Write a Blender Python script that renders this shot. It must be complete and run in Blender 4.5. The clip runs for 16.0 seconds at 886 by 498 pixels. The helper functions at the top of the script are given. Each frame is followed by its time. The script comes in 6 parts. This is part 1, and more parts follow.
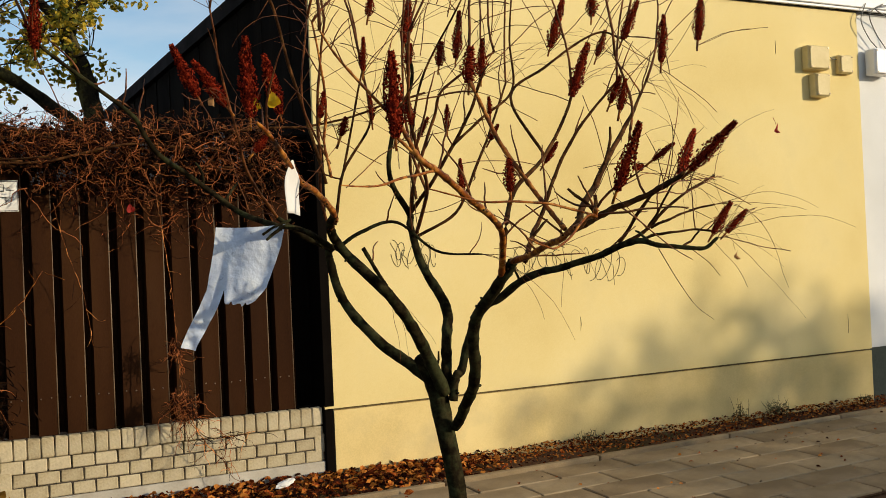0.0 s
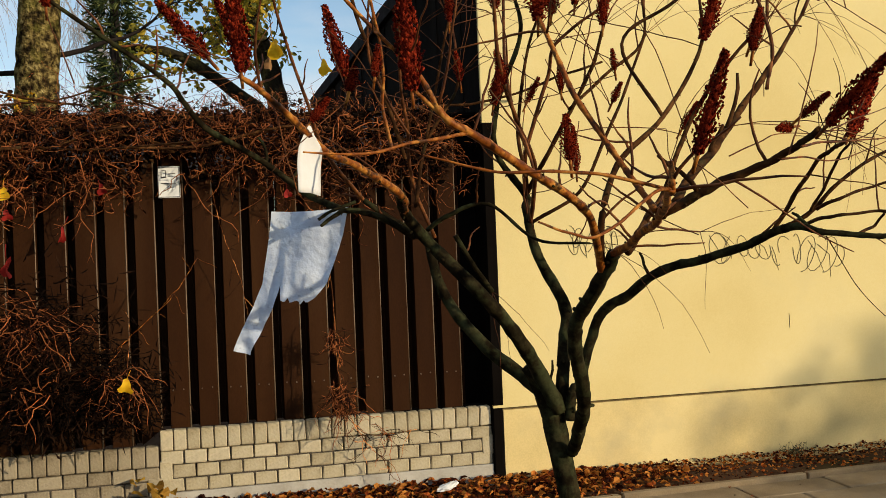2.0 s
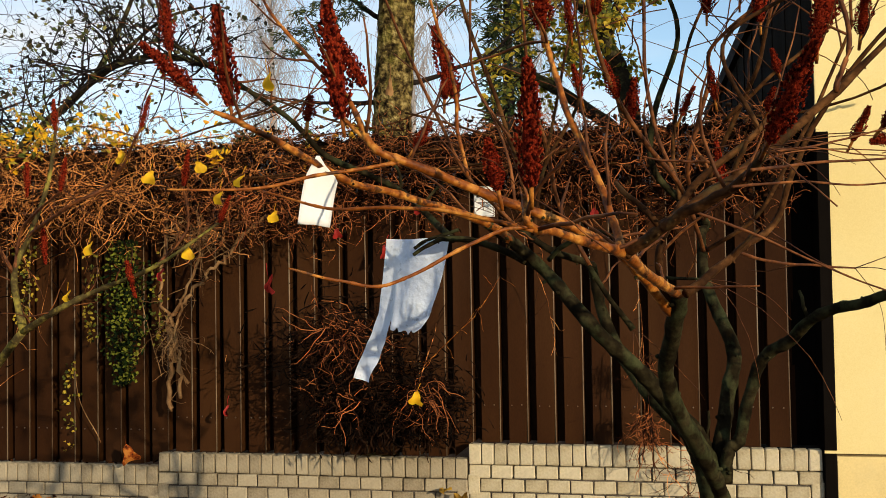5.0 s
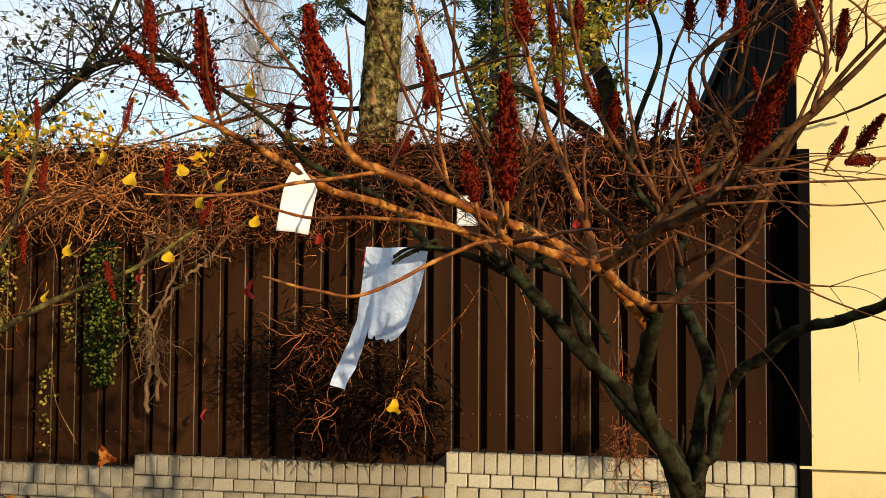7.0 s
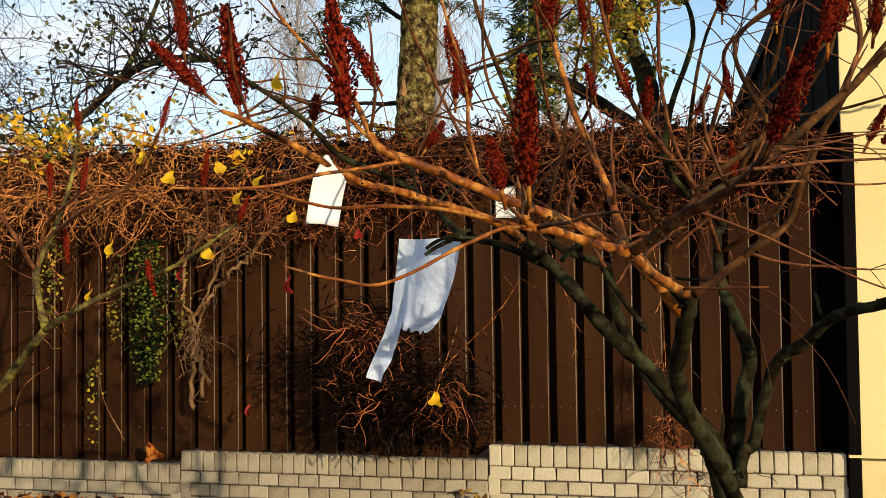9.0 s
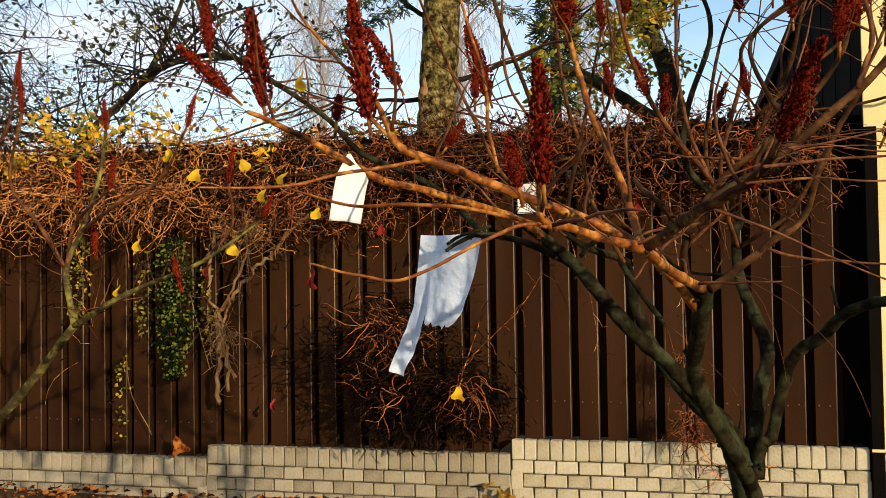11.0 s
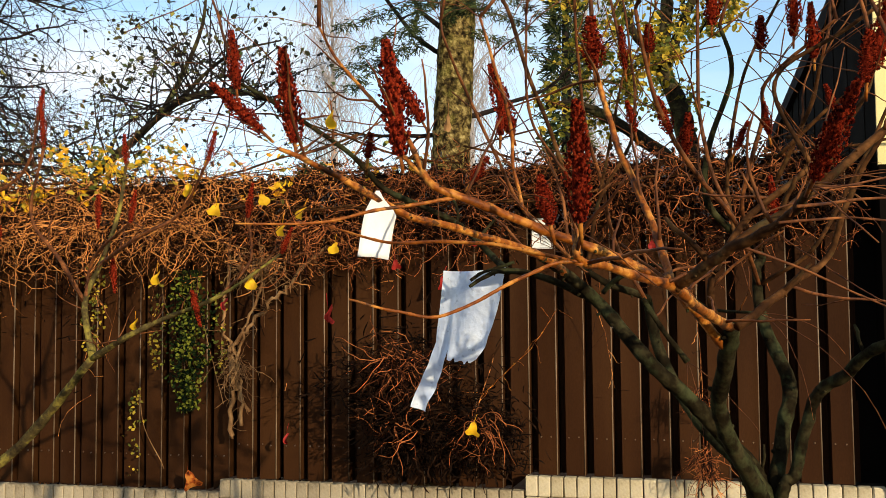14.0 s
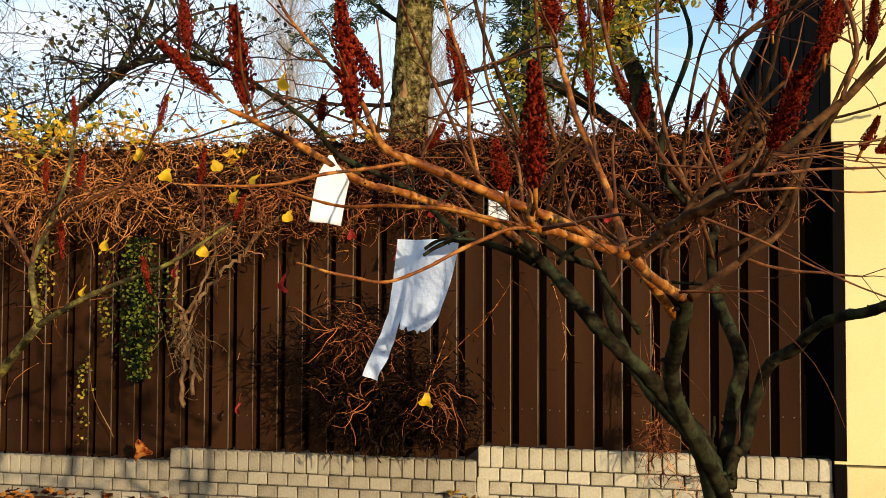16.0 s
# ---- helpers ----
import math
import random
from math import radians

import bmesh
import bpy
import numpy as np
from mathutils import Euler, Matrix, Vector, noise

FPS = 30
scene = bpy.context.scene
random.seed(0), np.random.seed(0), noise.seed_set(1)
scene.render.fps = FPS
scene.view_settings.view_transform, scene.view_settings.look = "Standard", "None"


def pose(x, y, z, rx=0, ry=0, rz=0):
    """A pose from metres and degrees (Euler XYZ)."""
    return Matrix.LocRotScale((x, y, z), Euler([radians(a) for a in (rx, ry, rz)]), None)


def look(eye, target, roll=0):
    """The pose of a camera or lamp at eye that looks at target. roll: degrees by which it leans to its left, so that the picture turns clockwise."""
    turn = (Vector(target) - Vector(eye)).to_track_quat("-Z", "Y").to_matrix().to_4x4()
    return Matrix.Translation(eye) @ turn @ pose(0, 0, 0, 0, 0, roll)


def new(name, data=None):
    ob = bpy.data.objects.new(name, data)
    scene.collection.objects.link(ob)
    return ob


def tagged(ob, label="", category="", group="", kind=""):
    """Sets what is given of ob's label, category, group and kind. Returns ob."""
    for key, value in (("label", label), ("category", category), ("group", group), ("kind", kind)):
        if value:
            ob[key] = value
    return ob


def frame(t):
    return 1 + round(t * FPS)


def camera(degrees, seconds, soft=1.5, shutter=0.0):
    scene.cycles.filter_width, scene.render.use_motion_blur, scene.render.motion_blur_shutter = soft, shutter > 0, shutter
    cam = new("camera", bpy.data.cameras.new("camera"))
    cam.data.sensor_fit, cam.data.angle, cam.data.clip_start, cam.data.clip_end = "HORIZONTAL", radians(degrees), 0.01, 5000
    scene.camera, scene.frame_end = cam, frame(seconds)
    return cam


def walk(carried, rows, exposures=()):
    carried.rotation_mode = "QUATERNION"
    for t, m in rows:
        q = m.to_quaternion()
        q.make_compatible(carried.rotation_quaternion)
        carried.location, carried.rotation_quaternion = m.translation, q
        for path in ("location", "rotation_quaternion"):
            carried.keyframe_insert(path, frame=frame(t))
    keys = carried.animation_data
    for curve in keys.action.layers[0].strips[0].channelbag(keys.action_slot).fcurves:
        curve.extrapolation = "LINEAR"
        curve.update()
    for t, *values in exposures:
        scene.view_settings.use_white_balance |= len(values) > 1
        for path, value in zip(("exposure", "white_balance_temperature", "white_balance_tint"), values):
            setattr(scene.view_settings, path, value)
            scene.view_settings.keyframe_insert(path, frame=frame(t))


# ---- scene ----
cam = camera(47.5, 16.0, soft=0.5)
PATH = [
    (0, (-2.289, -6.281, 1.34), (-1.391, -4.495, 1.361), -2.5),
    (0.5, (-2.056, -6.242, 1.341), (-1.297, -4.391, 1.36), -2.1),
    (1, (-1.901, -6.114, 1.332), (-1.329, -4.198, 1.304), -2.6),
    (1.5, (-1.828, -5.937, 1.327), (-1.247, -4.024, 1.295), -2.5),
    (2, (-1.745, -5.91, 1.337), (-1.278, -3.965, 1.349), -2.3),
    (2.5, (-1.555, -5.947, 1.341), (-1.272, -3.968, 1.38), -2.2),
    (3, (-1.353, -5.948, 1.345), (-1.204, -3.953, 1.345), -3.7),
    (3.5, (-1.215, -5.778, 1.315), (-1.031, -3.787, 1.301), -0.4),
    (4, (-1.061, -5.726, 1.331), (-1.221, -3.733, 1.329), -3.4),
    (4.2, (-0.982, -5.736, 1.341), (-1.325, -3.766, 1.365), -3.0),
    (6.3, (-0.941, -5.785, 1.362), (-1.354, -3.83, 1.44), 0.0),
    (6.5, (-0.946, -5.781, 1.362), (-1.349, -3.823, 1.436), -0.1),
    (7, (-0.94, -5.776, 1.362), (-1.312, -3.813, 1.439), 0.3),
    (7.5, (-0.92, -5.754, 1.36), (-1.312, -3.794, 1.424), -0.2),
    (8, (-0.918, -5.757, 1.361), (-1.332, -3.801, 1.43), -0.5),
    (8.5, (-0.913, -5.747, 1.359), (-1.345, -3.795, 1.418), -1.2),
    (9, (-0.919, -5.761, 1.354), (-1.375, -3.815, 1.42), -0.7),
    (9.2, (-0.918, -5.76, 1.356), (-1.39, -3.818, 1.423), -0.9),
    (11.3, (-0.903, -5.805, 1.354), (-1.419, -3.873, 1.408), -0.8),
    (11.5, (-0.907, -5.806, 1.354), (-1.465, -3.886, 1.407), -1.2),
    (12, (-0.912, -5.799, 1.359), (-1.501, -3.889, 1.433), -1.3),
    (12.5, (-0.928, -5.818, 1.356), (-1.561, -3.922, 1.436), -1.0),
    (13, (-0.931, -5.82, 1.352), (-1.506, -3.906, 1.428), -0.6),
    (13.5, (-0.938, -5.823, 1.354), (-1.486, -3.902, 1.449), -0.3),
    (14, (-0.933, -5.825, 1.357), (-1.449, -3.897, 1.483), -0.5),
    (14.5, (-0.933, -5.821, 1.358), (-1.437, -3.89, 1.481), -0.0),
    (15, (-0.934, -5.811, 1.356), (-1.424, -3.876, 1.489), 0.2),
    (15.5, (-0.931, -5.805, 1.358), (-1.422, -3.871, 1.492), -0.0),
    (16, (-0.934, -5.795, 1.349), (-1.368, -3.844, 1.42), 0.2),
]
walk(cam, [(t, look(eye, target, roll)) for t, eye, target, roll in PATH],
     exposures=((0.0, -0.28), (3.5, -0.25), (4.2, -0.16), (6.3, 0.05), (11.5, 0.10), (12.5, 0.20), (16.0, 0.20)))

# ---- world and sun ----
SUN = Vector((0.655, -0.725, 0.235)).normalized()   # towards the sun, low in the late afternoon
world = bpy.data.worlds.new("world")
scene.world = world
world.use_nodes = True
wn, wl = world.node_tree.nodes, world.node_tree.links
wn.clear()
w_out, w_bg, w_sky = wn.new("ShaderNodeOutputWorld"), wn.new("ShaderNodeBackground"), wn.new("ShaderNodeTexSky")
w_sky.sky_type, w_sky.sun_disc = "NISHITA", False
w_sky.sun_elevation = math.asin(SUN.z)
w_sky.sun_rotation = math.atan2(SUN.x, SUN.y)
w_sky.air_density, w_sky.dust_density, w_sky.ozone_density = 1.0, 0.3, 1.6
w_co, w_map, w_noise, w_ramp, w_mix = (wn.new("ShaderNodeTexCoord"), wn.new("ShaderNodeMapping"), wn.new("ShaderNodeTexNoise"),
                                       wn.new("ShaderNodeValToRGB"), wn.new("ShaderNodeMix"))
w_map.inputs["Scale"].default_value = (1.6, 1.6, 6.0)
w_noise.inputs["Scale"].default_value, w_noise.inputs["Detail"].default_value = 1.7, 8
w_ramp.color_ramp.elements[0].position, w_ramp.color_ramp.elements[1].position = 0.40, 0.72
w_mix.data_type = "RGBA"
w_mix.inputs["B"].default_value = (4.6, 4.75, 4.95, 1)
wl.new(w_co.outputs["Generated"], w_map.inputs["Vector"])
wl.new(w_map.outputs["Vector"], w_noise.inputs["Vector"])
wl.new(w_noise.outputs["Fac"], w_ramp.inputs["Fac"])
wl.new(w_ramp.outputs["Color"], w_mix.inputs["Factor"])
wl.new(w_sky.outputs["Color"], w_mix.inputs["A"])
wl.new(w_mix.outputs["Result"], w_bg.inputs["Color"])
wl.new(w_bg.outputs["Background"], w_out.inputs["Surface"])
w_bg.inputs["Strength"].default_value = 0.20
sun = new("sun", bpy.data.lights.new("sun", "SUN"))
sun.data.energy, sun.data.angle, sun.data.color = 4.7, radians(0.53), (1.0, 0.84, 0.60)
sun.matrix_world = look((0, 0, 30), Vector((0, 0, 30)) - SUN)
scene.view_settings.exposure = 0.0


# ---- materials ----
def material(name, colors, scale=8.0, rough=0.8, bump=0.15, fine=60.0, metal=0.0, stretch=(1, 1, 1), random_by="", spread=0.25,
             stain=None, translucent=0.0, dist=0.004):
    """A procedural surface: colours mixed by coarse noise, fine grain, bump, and a shift per object or island."""
    m = bpy.data.materials.new(name)
    m.use_nodes = True
    n, l = m.node_tree.nodes, m.node_tree.links
    b = n["Principled BSDF"]
    co, mp = n.new("ShaderNodeTexCoord"), n.new("ShaderNodeMapping")
    mp.inputs["Scale"].default_value = stretch
    l.new(co.outputs["Object"], mp.inputs["Vector"])
    big, small = n.new("ShaderNodeTexNoise"), n.new("ShaderNodeTexNoise")
    big.inputs["Scale"].default_value, big.inputs["Detail"].default_value = scale, 5
    small.inputs["Scale"].default_value, small.inputs["Detail"].default_value = fine, 4
    l.new(mp.outputs["Vector"], big.inputs["Vector"])
    l.new(mp.outputs["Vector"], small.inputs["Vector"])
    ramp = n.new("ShaderNodeValToRGB")
    els = ramp.color_ramp.elements
    while len(els) < len(colors):
        els.new(0.5)
    for i, c in enumerate(colors):
        els[i].position = 0.3 + 0.4 * i / max(1, len(colors) - 1)
        els[i].color = (*c, 1)
    fac = n.new("ShaderNodeMath")
    fac.operation = "MULTIPLY_ADD"
    fac.inputs[1].default_value = 0.35
    l.new(small.outputs["Fac"], fac.inputs[0])
    off = n.new("ShaderNodeMath")
    off.operation = "SUBTRACT"
    off.inputs[1].default_value = 0.175
    l.new(big.outputs["Fac"], off.inputs[0])
    l.new(off.outputs[0], fac.inputs[2])
    last = fac.outputs[0]
    if random_by:
        info = n.new("ShaderNodeObjectInfo" if random_by == "object" else "ShaderNodeNewGeometry")
        shift = n.new("ShaderNodeMath")
        shift.operation = "MULTIPLY_ADD"
        shift.inputs[1].default_value = spread * 2
        l.new(info.outputs["Random" if random_by == "object" else "Random Per Island"], shift.inputs[0])
        sub = n.new("ShaderNodeMath")
        sub.operation = "SUBTRACT"
        sub.inputs[1].default_value = spread
        l.new(last, sub.inputs[0])
        l.new(sub.outputs[0], shift.inputs[2])
        last = shift.outputs[0]
    l.new(last, ramp.inputs["Fac"])
    color = ramp.outputs["Color"]
    if stain:
        s_color, s_scale, s_low, s_high, s_amount = stain
        sn, sr, sm, mul = n.new("ShaderNodeTexNoise"), n.new("ShaderNodeMapRange"), n.new("ShaderNodeMix"), n.new("ShaderNodeMath")
        sn.inputs["Scale"].default_value, sn.inputs["Detail"].default_value, sn.inputs["Roughness"].default_value = s_scale, 7, 0.65
        l.new(mp.outputs["Vector"], sn.inputs["Vector"])
        sr.inputs["From Min"].default_value, sr.inputs["From Max"].default_value = s_low, s_high
        l.new(sn.outputs["Fac"], sr.inputs["Value"])
        mul.operation = "MULTIPLY"
        mul.inputs[1].default_value = s_amount
        l.new(sr.outputs["Result"], mul.inputs[0])
        sm.data_type = "RGBA"
        sm.inputs["B"].default_value = (*s_color, 1)
        l.new(mul.outputs[0], sm.inputs["Factor"])
        l.new(color, sm.inputs["A"])
        color = sm.outputs["Result"]
    l.new(color, b.inputs["Base Color"])
    b.inputs["Roughness"].default_value, b.inputs["Metallic"].default_value = rough, metal
    b.inputs["Specular IOR Level"].default_value = 0.4 if rough < 0.5 else 0.2 if rough < 0.7 else 0.06 if rough < 0.85 else 0.02
    if bump:
        bp = n.new("ShaderNodeBump")
        bp.inputs["Strength"].default_value, bp.inputs["Distance"].default_value = bump, dist
        l.new(small.outputs["Fac"], bp.inputs["Height"])
        l.new(bp.outputs["Normal"], b.inputs["Normal"])
    if translucent:
        tr, ms, out = n.new("ShaderNodeBsdfTranslucent"), n.new("ShaderNodeMixShader"), n["Material Output"]
        l.new(color, tr.inputs["Color"])
        ms.inputs["Fac"].default_value = translucent
        l.new(b.outputs[0], ms.inputs[1])
        l.new(tr.outputs[0], ms.inputs[2])
        l.new(ms.outputs[0], out.inputs["Surface"])
    return m


M_YELLOW = material("yellow_render", [(0.64, 0.500, 0.210), (0.71, 0.575, 0.262), (0.75, 0.625, 0.315)], 0.8, 0.9, 0.25, 160, stain=((0.52, 0.42, 0.2), 1.6, 0.52, 0.85, 0.45), dist=0.002)
M_PLINTH = material("plinth_render", [(0.56, 0.43, 0.18), (0.68, 0.53, 0.235), (0.75, 0.60, 0.28)], 1.5, 0.9, 0.3, 120, stain=((0.30, 0.26, 0.18), 2.2, 0.5, 0.85, 0.5), dist=0.002)
M_GREYWALL = material("pale_grey_render", [(0.62, 0.62, 0.60), (0.74, 0.74, 0.72)], 1.2, 0.9, 0.2, 120)
M_DARKPLINTH = material("dark_green_plinth", [(0.05, 0.06, 0.05), (0.09, 0.10, 0.08)], 3, 0.8)
M_BRICK = material("white_brick", [(0.29, 0.235, 0.14), (0.45, 0.38, 0.24), (0.58, 0.50, 0.335)], 9, 0.85, 0.5, 90, random_by="object", spread=0.13, stain=((0.20, 0.165, 0.115), 7, 0.5, 0.75, 0.6))
M_BRICKOLD = material("soiled_white_brick", [(0.17, 0.135, 0.085), (0.31, 0.255, 0.165), (0.43, 0.365, 0.245)], 9, 0.85, 0.5, 90, random_by="object", spread=0.13, stain=((0.14, 0.11, 0.075), 7, 0.45, 0.75, 0.6))
M_MORTAR = material("dark_mortar", [(0.05, 0.042, 0.032), (0.12, 0.10, 0.078)], 12, 0.95, 0.6, 90)
M_CONCRETE = material("concrete_footing", [(0.36, 0.33, 0.27), (0.50, 0.47, 0.40)], 4, 0.9, 0.6, 70, stain=((0.20, 0.17, 0.12), 3, 0.5, 0.8, 0.6))
M_SHEET = material("brown_sheet_metal", [(0.0195, 0.0066, 0.0018), (0.030, 0.0106, 0.0029), (0.042, 0.0162, 0.0048)], 2.5, 0.72, 0.06, 200, stretch=(1, 1, 0.25), stain=((0.045, 0.022, 0.010), 3.5, 0.55, 0.85, 0.5), dist=0.001)
M_LIP = material("pale_metal_edge", [(0.060, 0.034, 0.018), (0.13, 0.085, 0.050), (0.22, 0.16, 0.10)], 6, 0.55, 0.1, 90, stretch=(1, 1, 0.3))
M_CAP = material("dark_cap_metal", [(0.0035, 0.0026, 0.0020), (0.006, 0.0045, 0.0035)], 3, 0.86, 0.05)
M_SCREW = material("screw_metal", [(0.10, 0.07, 0.05), (0.2, 0.16, 0.12)], 20, 0.35, 0.0, metal=0.7)
M_VINE = material("dead_vine", [(0.008, 0.0028, 0.0013), (0.040, 0.0130, 0.0045), (0.180, 0.058, 0.0165), (0.82, 0.33, 0.090)], 14, 0.72, 0.4, 120, random_by="island", spread=0.42)
# reddish vine with the sumac crown's shade put into its colour
M_SHADEVINE = material("shade_dark_red_vine", [(0.007, 0.0026, 0.0016), (0.028, 0.0085, 0.0040), (0.110, 0.030, 0.0100), (0.42, 0.135, 0.042)], 14, 0.72, 0.4, 120, random_by="island", spread=0.38)
M_OLDVINE = material("grey_vine_bark", [(0.075, 0.036, 0.015), (0.22, 0.118, 0.050), (0.36, 0.21, 0.09)], 16, 0.9, 0.8, 80, stretch=(1, 1, 0.3))
M_BARK = material("sumac_bark", [(0.0060, 0.0042, 0.0020), (0.0140, 0.0105, 0.0050), (0.040, 0.032, 0.014)], 24, 0.85, 1.0, 75, stain=((0.056, 0.064, 0.026), 15, 0.48, 0.64, 0.6), dist=0.003)
M_YOUNG = material("young_sumac_bark", [(0.085, 0.019, 0.0018), (0.240, 0.064, 0.0050), (0.56, 0.240, 0.040)], 34, 0.55, 0.7, 110, stain=((0.024, 0.009, 0.004), 44, 0.53, 0.62, 0.85), dist=0.002)
M_LIMB = material("brown_sumac_bark", [(0.016, 0.0062, 0.0020), (0.046, 0.0180, 0.0052), (0.135, 0.058, 0.018)], 22, 0.78, 0.9, 80, stain=((0.055, 0.050, 0.020), 18, 0.55, 0.7, 0.5), dist=0.003)
M_SHOOT = material("grey_brown_shoot", [(0.038, 0.0110, 0.0026), (0.098, 0.0290, 0.0060), (0.250, 0.085, 0.020)], 26, 0.68, 0.5, 100, stain=((0.018, 0.008, 0.004), 40, 0.56, 0.68, 0.6), dist=0.002)
M_CONE = material("red_sumac_fruit", [(0.030, 0.003, 0.002), (0.145, 0.010, 0.005), (0.40, 0.045, 0.014)], 40, 0.85, 0.7, 260, random_by="island", spread=0.28, dist=0.004)
M_LITTER = material("fallen_leaves", [(0.024, 0.006, 0.003), (0.125, 0.023, 0.005), (0.32, 0.070, 0.012), (0.50, 0.19, 0.035)], 20, 0.75, 0.2, 80, random_by="island", spread=0.42, translucent=0.2)
M_YLEAF = material("yellow_leaf", [(0.80, 0.38, 0.010), (0.92, 0.56, 0.018)], 20, 0.6, 0.2, 90, random_by="island", spread=0.2, translucent=0.35)
M_RLEAF = material("red_leaf", [(0.24, 0.012, 0.010), (0.42, 0.030, 0.022)], 20, 0.6, 0.2, 90, random_by="island", spread=0.2, translucent=0.35)
M_DLEAF = material("dry_leaf", [(0.24, 0.11, 0.04), (0.40, 0.22, 0.09)], 20, 0.7, 0.2, 90, random_by="island", spread=0.2, translucent=0.35)
M_GLEAF = material("olive_leaf", [(0.05, 0.075, 0.022), (0.10, 0.13, 0.035), (0.30, 0.27, 0.05)], 10, 0.55, 0.1, 60, random_by="island", spread=0.35, translucent=0.35)
M_YGLEAF = material("autumn_crown_leaf", [(0.10, 0.12, 0.02), (0.40, 0.32, 0.035), (0.66, 0.46, 0.045)], 10, 0.55, 0.1, 60, random_by="island", spread=0.35, translucent=0.45)
M_IVY = material("ivy_leaf", [(0.004, 0.009, 0.003), (0.010, 0.022, 0.004), (0.024, 0.040, 0.007), (0.17, 0.18, 0.022)], 14, 0.8, 0.1, 60, random_by="island", spread=0.36, translucent=0.12)
M_NEEDLE = material("conifer_needles", [(0.012, 0.022, 0.010), (0.030, 0.048, 0.018), (0.10, 0.11, 0.03)], 6, 0.7, 0.1, 60, random_by="island", spread=0.3)
M_TRUNK = material("scaly_trunk_bark", [(0.010, 0.007, 0.004), (0.050, 0.034, 0.014), (0.21, 0.150, 0.050), (0.40, 0.31, 0.12)], 21, 0.95, 1.0, 48, stain=((0.20, 0.175, 0.035), 8, 0.5, 0.66, 0.55), dist=0.05)
M_DARKTWIG = material("dark_branch_bark", [(0.009, 0.007, 0.007), (0.026, 0.020, 0.016)], 8, 0.9, 0.4, 50)
M_MOSSLIMB = material("mossy_limb", [(0.05, 0.04, 0.03), (0.13, 0.11, 0.07), (0.22, 0.20, 0.10)], 6, 0.9, 0.8, 50, dist=0.01)
M_LICHEN = material("lichened_bark", [(0.022, 0.015, 0.008), (0.075, 0.055, 0.020), (0.26, 0.21, 0.04)], 14, 0.9, 0.8, 70, dist=0.006)
M_ARCH = material("dark_mossy_limb", [(0.010, 0.008, 0.006), (0.030, 0.024, 0.014), (0.10, 0.085, 0.03)], 6, 0.9, 0.8, 50, dist=0.01)
M_BIRCH = material("pale_birch_twig", [(0.30, 0.26, 0.24), (0.46, 0.42, 0.40)], 5, 0.9, 0.0)
M_SOIL = material("soil_and_grass", [(0.050, 0.026, 0.014), (0.095, 0.052, 0.028), (0.125, 0.070, 0.038)], 2.2, 0.95, 0.9, 45, stain=((0.055, 0.060, 0.022), 0.7, 0.56, 0.70, 0.5), dist=0.02)
M_SLAB = material("paving_slab", [(0.20, 0.145, 0.085), (0.28, 0.21, 0.125), (0.35, 0.27, 0.165)], 3, 0.9, 0.5, 130, random_by="object", spread=0.15, stain=((0.16, 0.12, 0.085), 4, 0.5, 0.8, 0.6))
M_GRASS = material("short_grass", [(0.035, 0.05, 0.015), (0.08, 0.10, 0.03), (0.20, 0.18, 0.07)], 4, 0.7, 0.0, random_by="island", spread=0.35, translucent=0.25)
M_WEED = material("dry_weed", [(0.06, 0.055, 0.025), (0.13, 0.11, 0.05)], 12, 0.8, 0.0, random_by="island", spread=0.3)
M_BOX = material("yellowed_plastic_box", [(0.55, 0.44, 0.20), (0.64, 0.53, 0.27)], 6, 0.5, 0.1, 60, stain=((0.35, 0.25, 0.10), 8, 0.55, 0.8, 0.5))
M_WHITEBOX = material("white_plastic_box", [(0.72, 0.73, 0.74), (0.80, 0.80, 0.80)], 5, 0.4, 0.05)
M_CABLE = material("grey_cable", [(0.10, 0.095, 0.085), (0.20, 0.19, 0.17)], 8, 0.6, 0.0)
M_FASCIA = material("white_metal_fascia", [(0.66, 0.67, 0.68), (0.78, 0.79, 0.80)], 3, 0.45, 0.05)
M_DARKWALL = material("near_black_cladding", [(0.005, 0.0038, 0.003), (0.009, 0.007, 0.0055), (0.014, 0.0105, 0.008)], 3, 0.95, 0.3, 60, stretch=(1, 1, 0.2))
M_ROOF = material("dark_roof_felt", [(0.018, 0.016, 0.016), (0.034, 0.03, 0.03)], 4, 0.95, 0.5, 60)
M_SPRAY = material("black_spray_paint", [(0.07, 0.06, 0.04), (0.17, 0.135, 0.07)], 18, 0.8, 0.0)
M_GROOVE = material("groove_shadow_tone", [(0.10, 0.075, 0.04), (0.16, 0.12, 0.06)], 10, 0.9, 0.0)
M_SIGN = material("white_sign_plate", [(0.74, 0.74, 0.70), (0.82, 0.82, 0.78)], 10, 0.5, 0.05)
M_INK = material("black_ink", [(0.02, 0.02, 0.02), (0.04, 0.04, 0.04)], 10, 0.6, 0.0)
M_PAPER = material("white_paper", [(0.80, 0.78, 0.73), (0.86, 0.85, 0.82)], 12, 0.7, 0.15, 90, translucent=0.25)
M_PLASTIC = material("torn_bag_plastic", [(0.62, 0.70, 0.84), (0.74, 0.81, 0.92), (0.84, 0.89, 0.95)], 11, 0.28, 0.8, 30, stain=((0.30, 0.36, 0.46), 46, 0.60, 0.68, 0.65), translucent=0.32, dist=0.010)
M_RUBBISH = material("litter_paper", [(0.62, 0.62, 0.60), (0.75, 0.75, 0.72)], 10, 0.7, 0.2)


